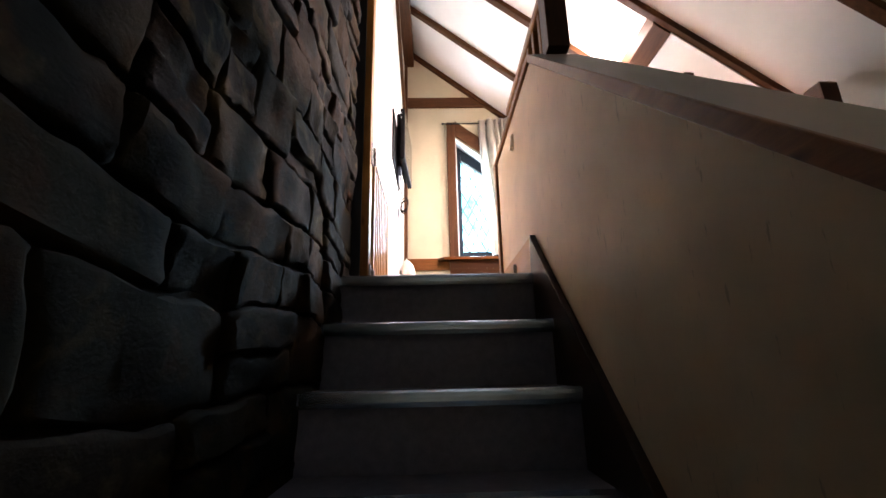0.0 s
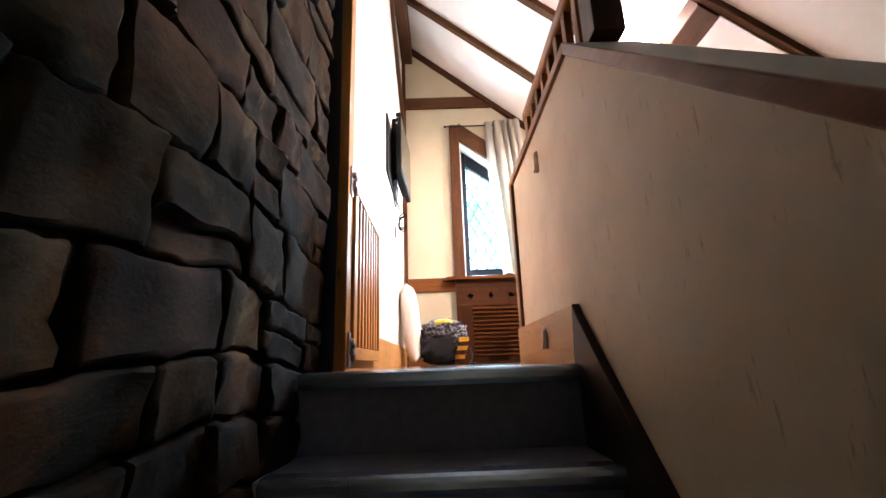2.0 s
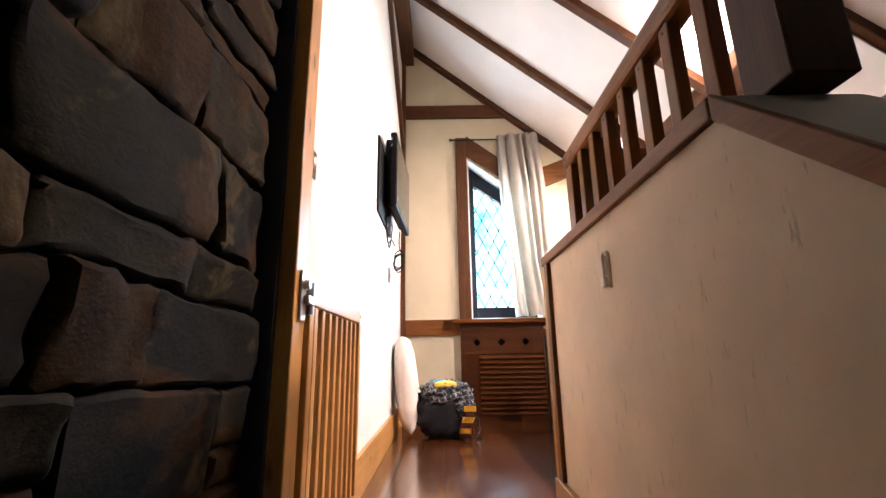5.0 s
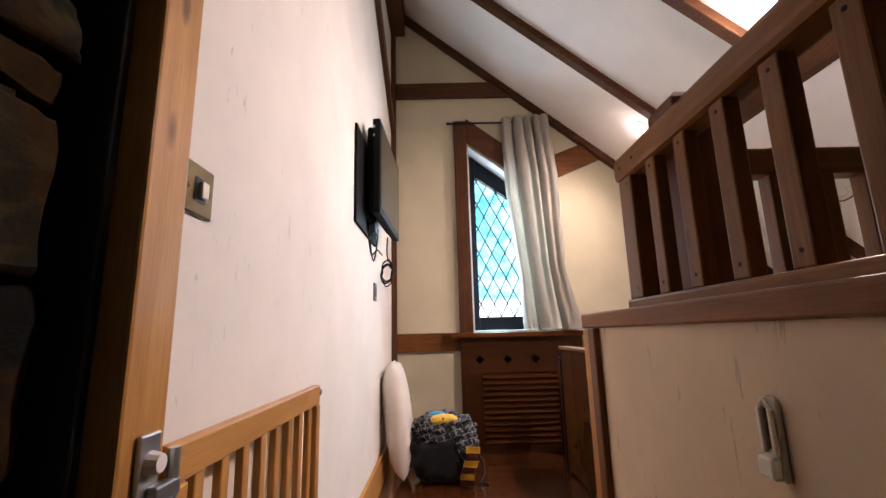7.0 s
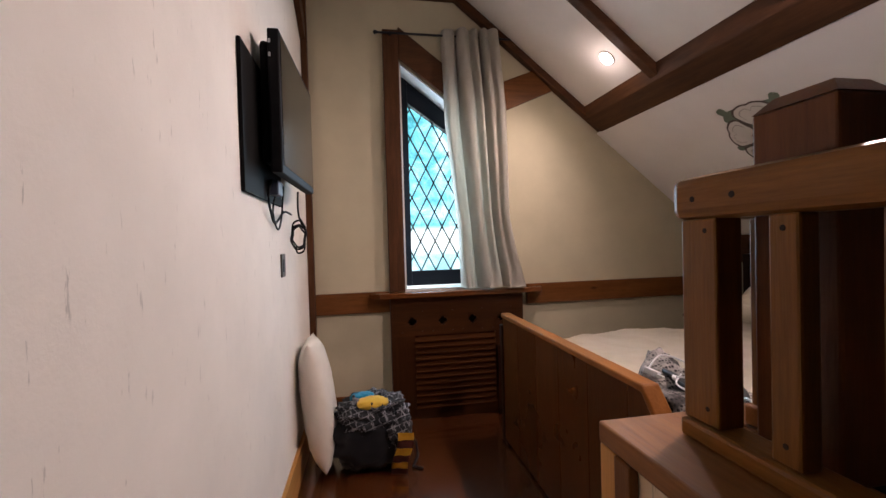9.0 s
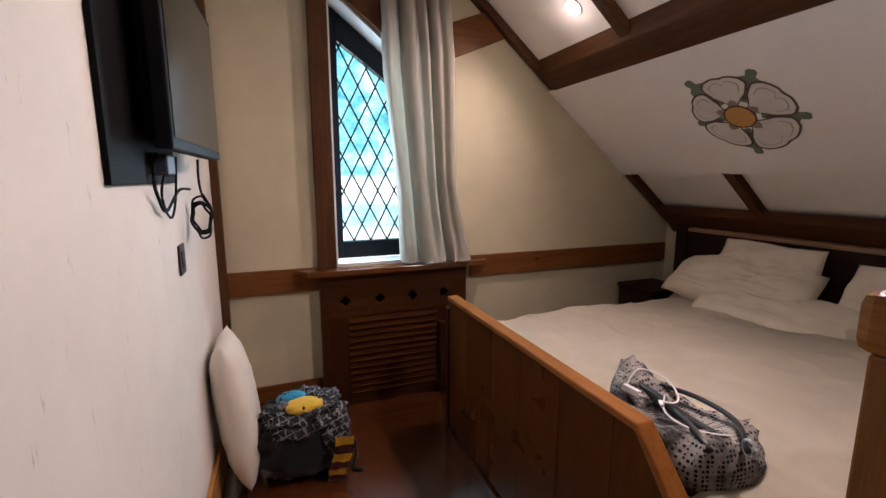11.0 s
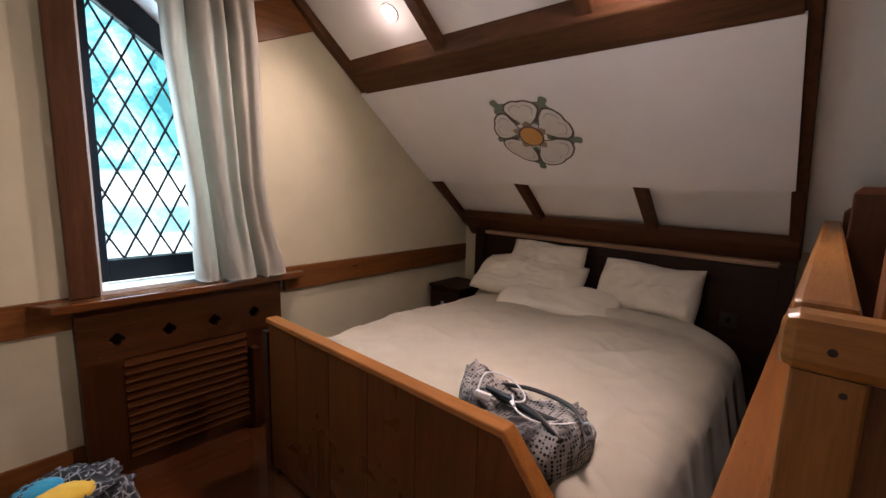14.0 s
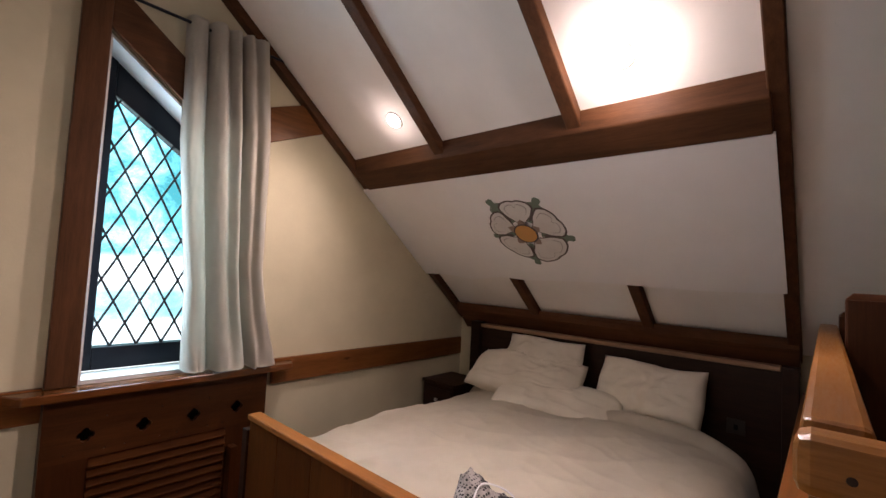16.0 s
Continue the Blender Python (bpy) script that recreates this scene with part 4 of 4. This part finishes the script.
def bag_body(u, v):
    a = 2 * math.pi * u
    s = 2 * v - 1
    round_off = max(0.0, 1 - abs(s) ** 5) ** 0.5
    L = 0.255
    x = s * L
    peak = max(0.0, (s - 0.25) / 0.75)
    wy = (0.125 - 0.03 * s) * round_off + 0.002
    wz = (0.088 - 0.02 * s) * round_off + 0.002
    c, sn = math.cos(a), math.sin(a)
    y = wy * math.copysign(abs(c) ** 0.8, c)
    z = wz * math.copysign(abs(sn) ** (0.7 if sn < 0 else 1.0), sn)
    if sn > 0.6:
        z -= 0.060 * round_off * (sn - 0.6) / 0.4 * (1 - s * s)
    if sn > 0:
        z += 0.105 * sn * peak ** 0.7 * min(1.0, (1 - s) / 0.10)
        y *= 1 - 0.45 * sn * peak
    d = noise.noise((x * 9, y * 9, z * 9))
    cr = 1 - abs(noise.noise((x * 13 + 3, y * 11, z * 6))) * 2
    k = 1 + 0.24 * d + 0.20 * max(0, cr) ** 3
    return HB @ Vector((x, y * k, z * k + 0.062))


bb = grid(44, 40, bag_body, close_u=True)
bmesh.ops.holes_fill(bb, edges=bb.edges[:], sides=60)
part("body", bb, hb_mat, hbag, smooth=True)
strap = plain("black_leather", (0.012, 0.011, 0.012), 0.35)


def arc(pts, r, name, mat, parent, label="", sides=8):
    ps = [HB @ Vector(p) for p in pts]
    res = []
    for q in range(len(ps) - 1):
        p0, p1, p2, p3 = ps[max(q - 1, 0)], ps[q], ps[q + 1], ps[min(q + 2, len(ps) - 1)]
        for s in range(6):
            t = s / 6
            res.append(0.5 * ((2 * p1) + (p2 - p0) * t + (2 * p0 - 5 * p1 + 4 * p2 - p3) * t * t + (3 * p1 - p0 - 3 * p2 + p3) * t ** 3))
    res.append(ps[-1])
    return part(name, tube(res, r, sides), mat, parent, label, True) if parent else link(name, tube(res, r, sides), mat, smooth=True)


arc([(-0.27, -0.02, 0.13), (-0.16, -0.085, 0.150), (0.0, -0.095, 0.145), (0.12, -0.06, 0.135), (0.20, -0.02, 0.13)], 0.008, "strap", strap, hbag, "black leather strap")
arc([(-0.24, 0.06, 0.12), (-0.12, 0.05, 0.155), (0.03, 0.02, 0.145), (0.16, 0.02, 0.14)], 0.010, "strap", strap, hbag, "black leather strap")
arc([(-0.20, -0.01, 0.125), (-0.05, -0.01, 0.115), (0.12, 0.0, 0.12)], 0.014, "zip_edge", strap, hbag, "black zip edging")
part("strap_ring", tube([HB @ Vector((-0.265 + 0.022 * math.cos(a), -0.03, 0.135 + 0.022 * math.sin(a))) for a in np.linspace(0, 2 * math.pi, 17)], 0.004, 6), steel, hbag, "steel strap ring")
part("buckle", tube([HB @ Vector((0.225 + 0.018 * math.cos(a), -0.02, 0.14 + 0.018 * math.sin(a))) for a in np.linspace(0, 2 * math.pi, 17)], 0.004, 6), steel, hbag, "steel strap ring")
charger = empty("phone_charger")
tagged(charger, "white phone charger with its cable lying on the handbag", "charger")
white_gloss = plain("white_gloss_plastic", (0.82, 0.82, 0.83), 0.25)
cbm = box((-0.028, -0.013, -0.011), (0.028, 0.013, 0.011), 0.004)
CM = HB @ pose(0.075, 0.085, 0.150, 14, -10, 28)
cbm.transform(CM)
part("plug_body", cbm, white_gloss, charger)
for s in (-0.006, 0.006):
    part("pin", tube([CM @ Vector((-0.028, s, 0)), CM @ Vector((-0.046, s, 0))], 0.003, 8), steel, charger)
arc([(0.10, 0.09, 0.155), (0.12, 0.03, 0.20), (0.07, -0.03, 0.185), (-0.02, -0.01, 0.170), (-0.06, 0.03, 0.165), (-0.04, 0.065, 0.165)], 0.0032, "lead", white_gloss, charger, "", 6)
arc([(0.0, 0.02, 0.16), (-0.08, 0.075, 0.15), (-0.17, 0.06, 0.145), (-0.23, -0.01, 0.15)], 0.0032, "lead", white_gloss, charger, "", 6)
arc([(-0.04, 0.065, 0.165), (-0.06, 0.072, 0.162)], 0.006, "connector", white_gloss, charger, "", 8)

# ---- holdall on the floor ----
plaid, n_, l_, b_ = shader("black_white_plaid_cloth", 0.75)
vec = coords(n_, l_, (1, 1, 1), (28, 17, 33))
cols = []
for axis in "XYZ":
    w = n_.new("ShaderNodeTexWave")
    w.bands_direction, w.wave_profile = axis, "SIN"
    w.inputs["Scale"].default_value, w.inputs["Distortion"].default_value, w.inputs["Detail"].default_value = 9, 1.0, 1
    l_.new(vec, w.inputs["Vector"])
    cols.append(ramp(n_, l_, w.outputs["Fac"], [(0.93, (0.0,) * 3), (0.98, (1.0,) * 3)]))
mixc = mix(n_, l_, 1.0, mix(n_, l_, 1.0, cols[0], cols[1], "SCREEN"), cols[2], "SCREEN")
fleck = ramp(n_, l_, tex(n_, l_, coords(n_, l_, (1, 1, 1.6), (20, 35, 10)), 22, 3, 0.6, 0.8), [(0.40, (0.0,) * 3), (0.55, (1.0,) * 3)])
l_.new(mix(n_, l_, mix(n_, l_, 1.0, mixc, fleck, "MULTIPLY"), (0.006, 0.007, 0.010), (0.24, 0.24, 0.26)), b_.inputs["Base Color"])
bump(n_, l_, b_, tex(n_, l_, coords(n_, l_), 120, 2), 0.15, 0.003)
black_cloth = fabric("black_nylon", (0.010, 0.010, 0.013), (0.004, 0.004, 0.006), 300, 0.6)
hold = empty("holdall")
tagged(hold, "stuffed black holdall on the floor, open, clothes showing", "bag")
BX, BY = 0.43, 4.17


def lump(cx, cy, cz, rx, ry, rz, seed, crumple, power=0.8, floor_z=None, n=36):
    def f(u, v):
        a, t = 2 * math.pi * u, math.pi * (v - 0.5)
        c, s, ct, st = math.cos(a), math.sin(a), math.cos(t), math.sin(t)
        q = lambda w: math.copysign(abs(w) ** power, w)
        d = Vector((q(c) * abs(ct) ** power, q(s) * abs(ct) ** power, q(st)))
        fold = 1 - abs(noise.noise((d.x * 2.6 + seed, d.y * 2.6, d.z * 3.4))) * 2.2
        k = 1 + crumple * (0.6 * max(0, fold) ** 2 + 0.5 * noise.noise((d.x * 3, d.y * 3 + seed, d.z * 3)) + 0.3 * noise.noise((d.x * 8, d.y * 8 + seed, d.z * 8)) - 0.2)
        z = cz + rz * d.z * k
        return Vector((cx + rx * d.x * k, cy + ry * d.y * k, max(z, floor_z) if floor_z is not None else z))
    b = grid(n, n - 8, f, close_u=True)
    bmesh.ops.remove_doubles(b, verts=b.verts[:], dist=0.0003)
    return b


part("body", lump(BX - 0.01, BY, 0.165, 0.205, 0.145, 0.165, 2.0, 0.22, 0.75, 0.003), black_cloth, hold, smooth=True)
part("shirt", lump(BX + 0.0, BY, 0.285, 0.195, 0.14, 0.115, 5.0, 0.34, 0.85, 0.10, 60), plaid, hold, "crumpled black and white plaid shirt", True)
part("shirt_sleeve", lump(BX + 0.13, BY - 0.06, 0.22, 0.085, 0.085, 0.12, 8.0, 0.36, 0.9, None, 44), plaid, hold, "crumpled plaid sleeve", True)
part("yellow_cloth", lump(BX + 0.005, BY - 0.060, 0.372, 0.092, 0.062, 0.034, 3.0, 0.10, 0.95), fabric("yellow_cloth", (0.75, 0.50, 0.07), (0.60, 0.36, 0.04)), hold, "folded yellow cloth", True)
part("blue_cloth", lump(BX - 0.050, BY + 0.01, 0.386, 0.070, 0.05, 0.026, 6.0, 0.14, 0.9), fabric("blue_cloth", (0.03, 0.30, 0.48), (0.02, 0.20, 0.34)), hold, "scrap of bright blue cloth", True)
scarf_y = fabric("mustard_knit", (0.72, 0.42, 0.04), (0.55, 0.29, 0.02), 120)
scarf_k = fabric("maroon_knit", (0.10, 0.022, 0.014), (0.06, 0.012, 0.008), 120)
scarf = empty("scarf")
tagged(scarf, "mustard and maroon striped scarf hanging from the holdall", "scarf")
for k in range(6):
    def stripe(u, v, k=k):
        s = (k + v) / 6
        x = BX + 0.135 + 0.085 * u - 0.045 * s + 0.006 * math.sin(7 * s)
        y = BY - 0.165 - 0.02 * math.sin(math.pi * s) - 0.018 * u + 0.012 * noise.noise((u * 3, s * 5, 2))
        return Vector((x, y + 0.02 * max(0, 0.25 - s), 0.012 + 0.22 * (1 - s)))
    b = grid(8, 6, stripe)
    bmesh.ops.solidify(b, geom=b.faces[:], thickness=0.008)
    part("stripe", b, scarf_y if k % 2 == 0 else scarf_k, scarf, smooth=True)
tagged(link("bag_strap", tube([(BX + 0.20, BY - 0.02, 0.17), (BX + 0.245, BY - 0.05, 0.12), (BX + 0.25, BY - 0.07, 0.05), (BX + 0.22, BY - 0.10, 0.010), (BX + 0.27, BY - 0.13, 0.009)], 0.008, 8), black_cloth, smooth=True), "black nylon shoulder strap trailing on the floor", "strap")

# ---- painted rose on the ceiling board ----
RC = Vector((2.60, 3.632, roof_z(2.60, -0.0185)))
RU, RV = Vector((0, -1, 0)), Vector((-1, 0, SLOPE)).normalized()
RN = Vector((-SLOPE, 0, -1)).normalized()


def flat(pts, level):
    b = bmesh.new()
    lo = [b.verts.new(RC + RU * p[0] + RV * p[1] + RN * (level - 0.0005)) for p in pts]
    hi = [b.verts.new(RC + RU * p[0] + RV * p[1] + RN * (level + 0.0004)) for p in pts]
    b.faces.new(lo)
    b.faces.new(hi)
    for i in range(len(pts)):
        j = (i + 1) % len(pts)
        b.faces.new((lo[i], lo[j], hi[j], hi[i]))
    return b


def petal(angle, r0, r1, half, dent, n=24):
    """A heart-shaped petal: narrow at the flower's middle, widest two thirds out, dented at the tip."""
    side = []
    for i in range(13):
        k = i / 12
        wide = (0.42 + 0.58 * min(1.0, k / 0.45) ** 0.8) if k < 0.8 else 1.0 - 0.30 * ((k - 0.8) / 0.2) ** 2
        side.append((r0 + (r1 * 0.97 - r0) * k, half * wide))
    pts = [(r, h) for r, h in side]
    for i in range(1, n):
        s = 1 - 2 * i / n
        pts.append((r1 * (0.97 + 0.03 * (1 - s * s) - dent * math.exp(-(s / 0.22) ** 2)), half * 0.70 * s))
    pts += [(r, -h) for r, h in reversed(side)]
    return [(r * math.cos(radians(angle + a)), r * math.sin(radians(angle + a))) for r, a in pts]


rose = empty("painted_rose")
tagged(rose, "painted white five-petalled heraldic rose with an orange centre", "painting")
rose_line = plain("grey_brown_paint", (0.10, 0.075, 0.065), 0.8)
rose_white = plaster("white_petal_paint", (0.74, 0.70, 0.66), 0.8, 0.10, 0.05)
rose_stamen = plain("brown_stamen_paint", (0.30, 0.22, 0.18), 0.8)
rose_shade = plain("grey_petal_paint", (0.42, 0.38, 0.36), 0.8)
rose_green = plaster("dull_green_paint", (0.17, 0.21, 0.16), 0.8)
SEPALS = [(-11, 0.97), (56.5, 1.02), (118.5, 1.03), (184.5, 0.80), (264, 0.93)]
for k, (a0, long) in enumerate(SEPALS):
    ca, sa = math.cos(radians(a0)), math.sin(radians(a0))
    shape = [(0.10, 0.016), (0.17, 0.030), (0.225, 0.060), (0.252, 0.052), (0.268, 0.022), (0.298, 0.025), (0.312, 0.014), (0.312, -0.014), (0.298, -0.025), (0.268, -0.022), (0.252, -0.052), (0.225, -0.060), (0.17, -0.030), (0.10, -0.016)]
    part("sepal", flat([(long * (ca * x - sa * y), long * (sa * x + ca * y)) for x, y in shape], 0.0012 + 0.00002 * k), rose_green, rose, "dull green sepal")
    a1 = SEPALS[(k + 1) % 5][0] + (360 if k == 4 else 0)
    a, half = (a0 + a1) / 2, (a1 - a0) / 2
    reach = (0.268, 0.262, 0.240, 0.236, 0.262)[k]
    part("petal_outline", flat(petal(a, 0.066, reach + 0.008, half - 0.6, 0.03), 0.0024), rose_line, rose, "dark outline")
    part("petal", flat(petal(a, 0.078, reach - 0.002, half - 3.4, 0.035), 0.0036), rose_white, rose)
    part("petal_line", flat(petal(a, 0.120, reach - 0.022, half - 10, 0.10), 0.0048), rose_shade, rose)
    part("petal_inner", flat(petal(a, 0.112, reach - 0.0265, half - 11.5, 0.105), 0.0060), rose_white, rose)
    rs, rc_ = math.sin(radians(a)), math.cos(radians(a))
    part("stamen", flat([(rc_ * x - rs * y, rs * x + rc_ * y) for x, y in ((0.06, 0.034), (0.098, 0.022), (0.118, 0.0), (0.098, -0.022), (0.06, -0.034))], 0.0072), rose_stamen, rose)
    part("seam_drop", flat([(long * (ca * x - sa * y), long * (sa * x + ca * y)) for x, y in ((0.115, 0.0), (0.135, 0.012), (0.165, 0.009), (0.205, 0.003), (0.205, -0.003), (0.165, -0.009), (0.135, -0.012))], 0.0066), rose_line, rose, "dark drop between petals")
part("centre_outline", flat([(0.080 * math.cos(t), 0.080 * math.sin(t)) for t in np.linspace(0, 2 * math.pi, 33)[:-1]], 0.0084), rose_line, rose)
part("centre", flat([(0.070 * math.cos(t), 0.070 * math.sin(t)) for t in np.linspace(0, 2 * math.pi, 33)[:-1]], 0.0096), plaster("orange_paint", (0.62, 0.32, 0.10), 0.8), rose, "orange centre")

# ---- rough stone wall beside the stairs ----
# Stone tones sit far below real stone, putting the dim grazing light into colour.
stone_mat, n_, l_, b_ = shader("rough_stone_dimmed", 0.9, 0, 0.12)
info = n_.new("ShaderNodeObjectInfo")
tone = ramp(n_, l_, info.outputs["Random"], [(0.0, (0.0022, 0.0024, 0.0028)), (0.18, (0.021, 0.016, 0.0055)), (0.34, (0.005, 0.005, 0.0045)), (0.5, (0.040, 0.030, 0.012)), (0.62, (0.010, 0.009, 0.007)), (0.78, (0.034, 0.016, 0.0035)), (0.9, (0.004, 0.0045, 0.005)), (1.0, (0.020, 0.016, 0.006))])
grain = tex(n_, l_, coords(n_, l_, (1, 1, 1.4)), 34, 9, 0.75)
pits = tex(n_, l_, coords(n_, l_, (1, 1, 1.5), (15, 0, 0)), 75, 4, 0.65)
patch = tex(n_, l_, coords(n_, l_), 4.2, 5, 0.6, 0.9)
rust = tex(n_, l_, coords(n_, l_, (1, 1.3, 1.7), (30, 0, 20)), 3.1, 4, 0.55, 0.6)
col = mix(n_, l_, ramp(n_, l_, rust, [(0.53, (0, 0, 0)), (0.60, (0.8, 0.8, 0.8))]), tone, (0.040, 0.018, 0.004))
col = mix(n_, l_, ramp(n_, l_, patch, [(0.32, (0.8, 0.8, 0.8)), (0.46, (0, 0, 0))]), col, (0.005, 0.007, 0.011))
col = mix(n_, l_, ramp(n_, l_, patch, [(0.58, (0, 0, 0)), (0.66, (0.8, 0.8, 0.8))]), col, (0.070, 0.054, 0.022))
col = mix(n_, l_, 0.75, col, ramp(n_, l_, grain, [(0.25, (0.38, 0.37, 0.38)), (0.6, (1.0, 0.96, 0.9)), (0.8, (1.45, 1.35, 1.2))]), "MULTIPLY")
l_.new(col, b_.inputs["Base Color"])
bump(n_, l_, b_, mix(n_, l_, 0.4, grain, pits), 0.35, 0.014)
stone_wall = empty("wall_stone")
tagged(stone_wall, "rough rubble stone wall rising beside the stairs, tones darkened for dim light", "wall", kind="structure")
rng = random.Random(23)


def wander(y, z):
    """The joints' common drift, so that courses run uneven."""
    fade = min(1.0, max(0.0, (1.66 - y) / 0.25))
    dy = 0.040 * noise.noise((y * 2.1, z * 2.6, 3.0)) + 0.018 * noise.noise((y * 8, z * 8, 5.0))
    dz = 0.045 * noise.noise((y * 1.5, z * 1.9, 9.0)) + 0.014 * noise.noise((y * 9, z * 9, 12.0))
    return y + dy * fade, z + dz


def stone(y0, y1, z0, z1, proud, seed):
    """One split-faced stone: a nearly flat tilted face with broken arrises."""
    b = bmesh.new()
    vs = []
    w, h = y1 - y0, z1 - z0
    tilt_y, tilt_z = rng.uniform(-0.014, 0.014), rng.uniform(-0.012, 0.016)
    cols = [0, 0.003 / w, 0.010 / w] + [k / 9 for k in range(1, 9)] + [1 - 0.010 / w, 1 - 0.003 / w, 1]
    rows = [0, 0.003 / h, 0.010 / h] + [k / 5 for k in range(1, 5)] + [1 - 0.010 / h, 1 - 0.003 / h, 1]
    cols, rows = sorted(cols), sorted(rows)
    for u in cols:
        line = []
        for v in rows:
            cu, cv = abs(2 * u - 1), abs(2 * v - 1)
            y = y0 + w * (u + (0.5 - u) * 0.025 * cv ** 8)
            z = z0 + h * (v + (0.5 - v) * 0.035 * cu ** 8)
            rim = min(1.0, min(min(u, 1 - u) * w / 0.010, min(v, 1 - v) * h / 0.010))
            step = 0.006 if noise.noise((y * 3.1 + seed, z * 5.0, seed)) > 0.12 else 0.0
            rough = noise.noise((y * 6 + seed, z * 7, seed)) * 0.009 + noise.noise((y * 21, z * 21 + seed, 3)) * 0.007 + noise.noise((y * 47, z * 47 + seed, 8)) * 0.0035
            x = proud + rough - step + tilt_y * (u - 0.5) + tilt_z * (v - 0.5) - 0.013 * (1 - rim ** 0.5)
            y, z = wander(y, z)
            if rim < 1:
                y += 0.011 * noise.noise((z * 34, seed, u * 3))
                z += 0.010 * noise.noise((y * 33, seed, v * 3))
            line.append(b.verts.new((x, y, z)))
        vs.append(line)
    nu, nv = len(cols) - 1, len(rows) - 1
    for i in range(nu):
        for j in range(nv):
            b.faces.new((vs[i][j], vs[i + 1][j], vs[i + 1][j + 1], vs[i][j + 1]))
    rim = [vs[i][0] for i in range(nu + 1)] + [vs[nu][j] for j in range(1, nv + 1)] + [vs[i][nv] for i in range(nu - 1, -1, -1)] + [vs[0][j] for j in range(nv - 1, 0, -1)]
    back = [b.verts.new((-0.085, p.co.y, p.co.z)) for p in rim]
    for i in range(len(rim)):
        j = (i + 1) % len(rim)
        b.faces.new((rim[i], rim[j], back[j], back[i]))
    return b


beyond = bmesh.new()


def lay(y, y2, z, z2):
    b = stone(y + 0.0025, y2 - 0.0025, z + 0.0025, z2 - 0.0025, rng.uniform(-0.009, 0.010), rng.random() * 50)
    if y2 > -0.10 and -1.3 < z < 2.5:
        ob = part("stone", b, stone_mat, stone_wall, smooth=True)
        ob.data.set_sharp_from_angle(angle=radians(38))
        return
    rest = bpy.data.meshes.new("rest")
    b.to_mesh(rest)
    b.free()
    beyond.from_mesh(rest)
    bpy.data.meshes.remove(rest)


z = -2.0
while z < 3.3:
    h = rng.choice((0.09, 0.12, 0.15, 0.19))
    y = -2.15 - rng.random() * 0.3
    end = 1.683 - rng.random() * 0.03
    while y < end - 0.02:
        y2 = min(y + rng.uniform(0.14, 0.42), end)
        if end - y2 < 0.11:
            y2 = end
        if y2 - y > 0.05:
            kind = rng.random()
            cut = rng.uniform(0.36, 0.64)
            if kind < 0.22 and h > 0.14:
                lay(y, y2, z, z + h * cut)
                lay(y, y2, z + h * cut, z + h)
            else:
                lay(y, y2, z, z + h)
        y = y2
    z += h
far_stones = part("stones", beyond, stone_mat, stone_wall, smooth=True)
far_stones.data.set_sharp_from_angle(angle=radians(38))
far_stones["kind"] = "stuff"
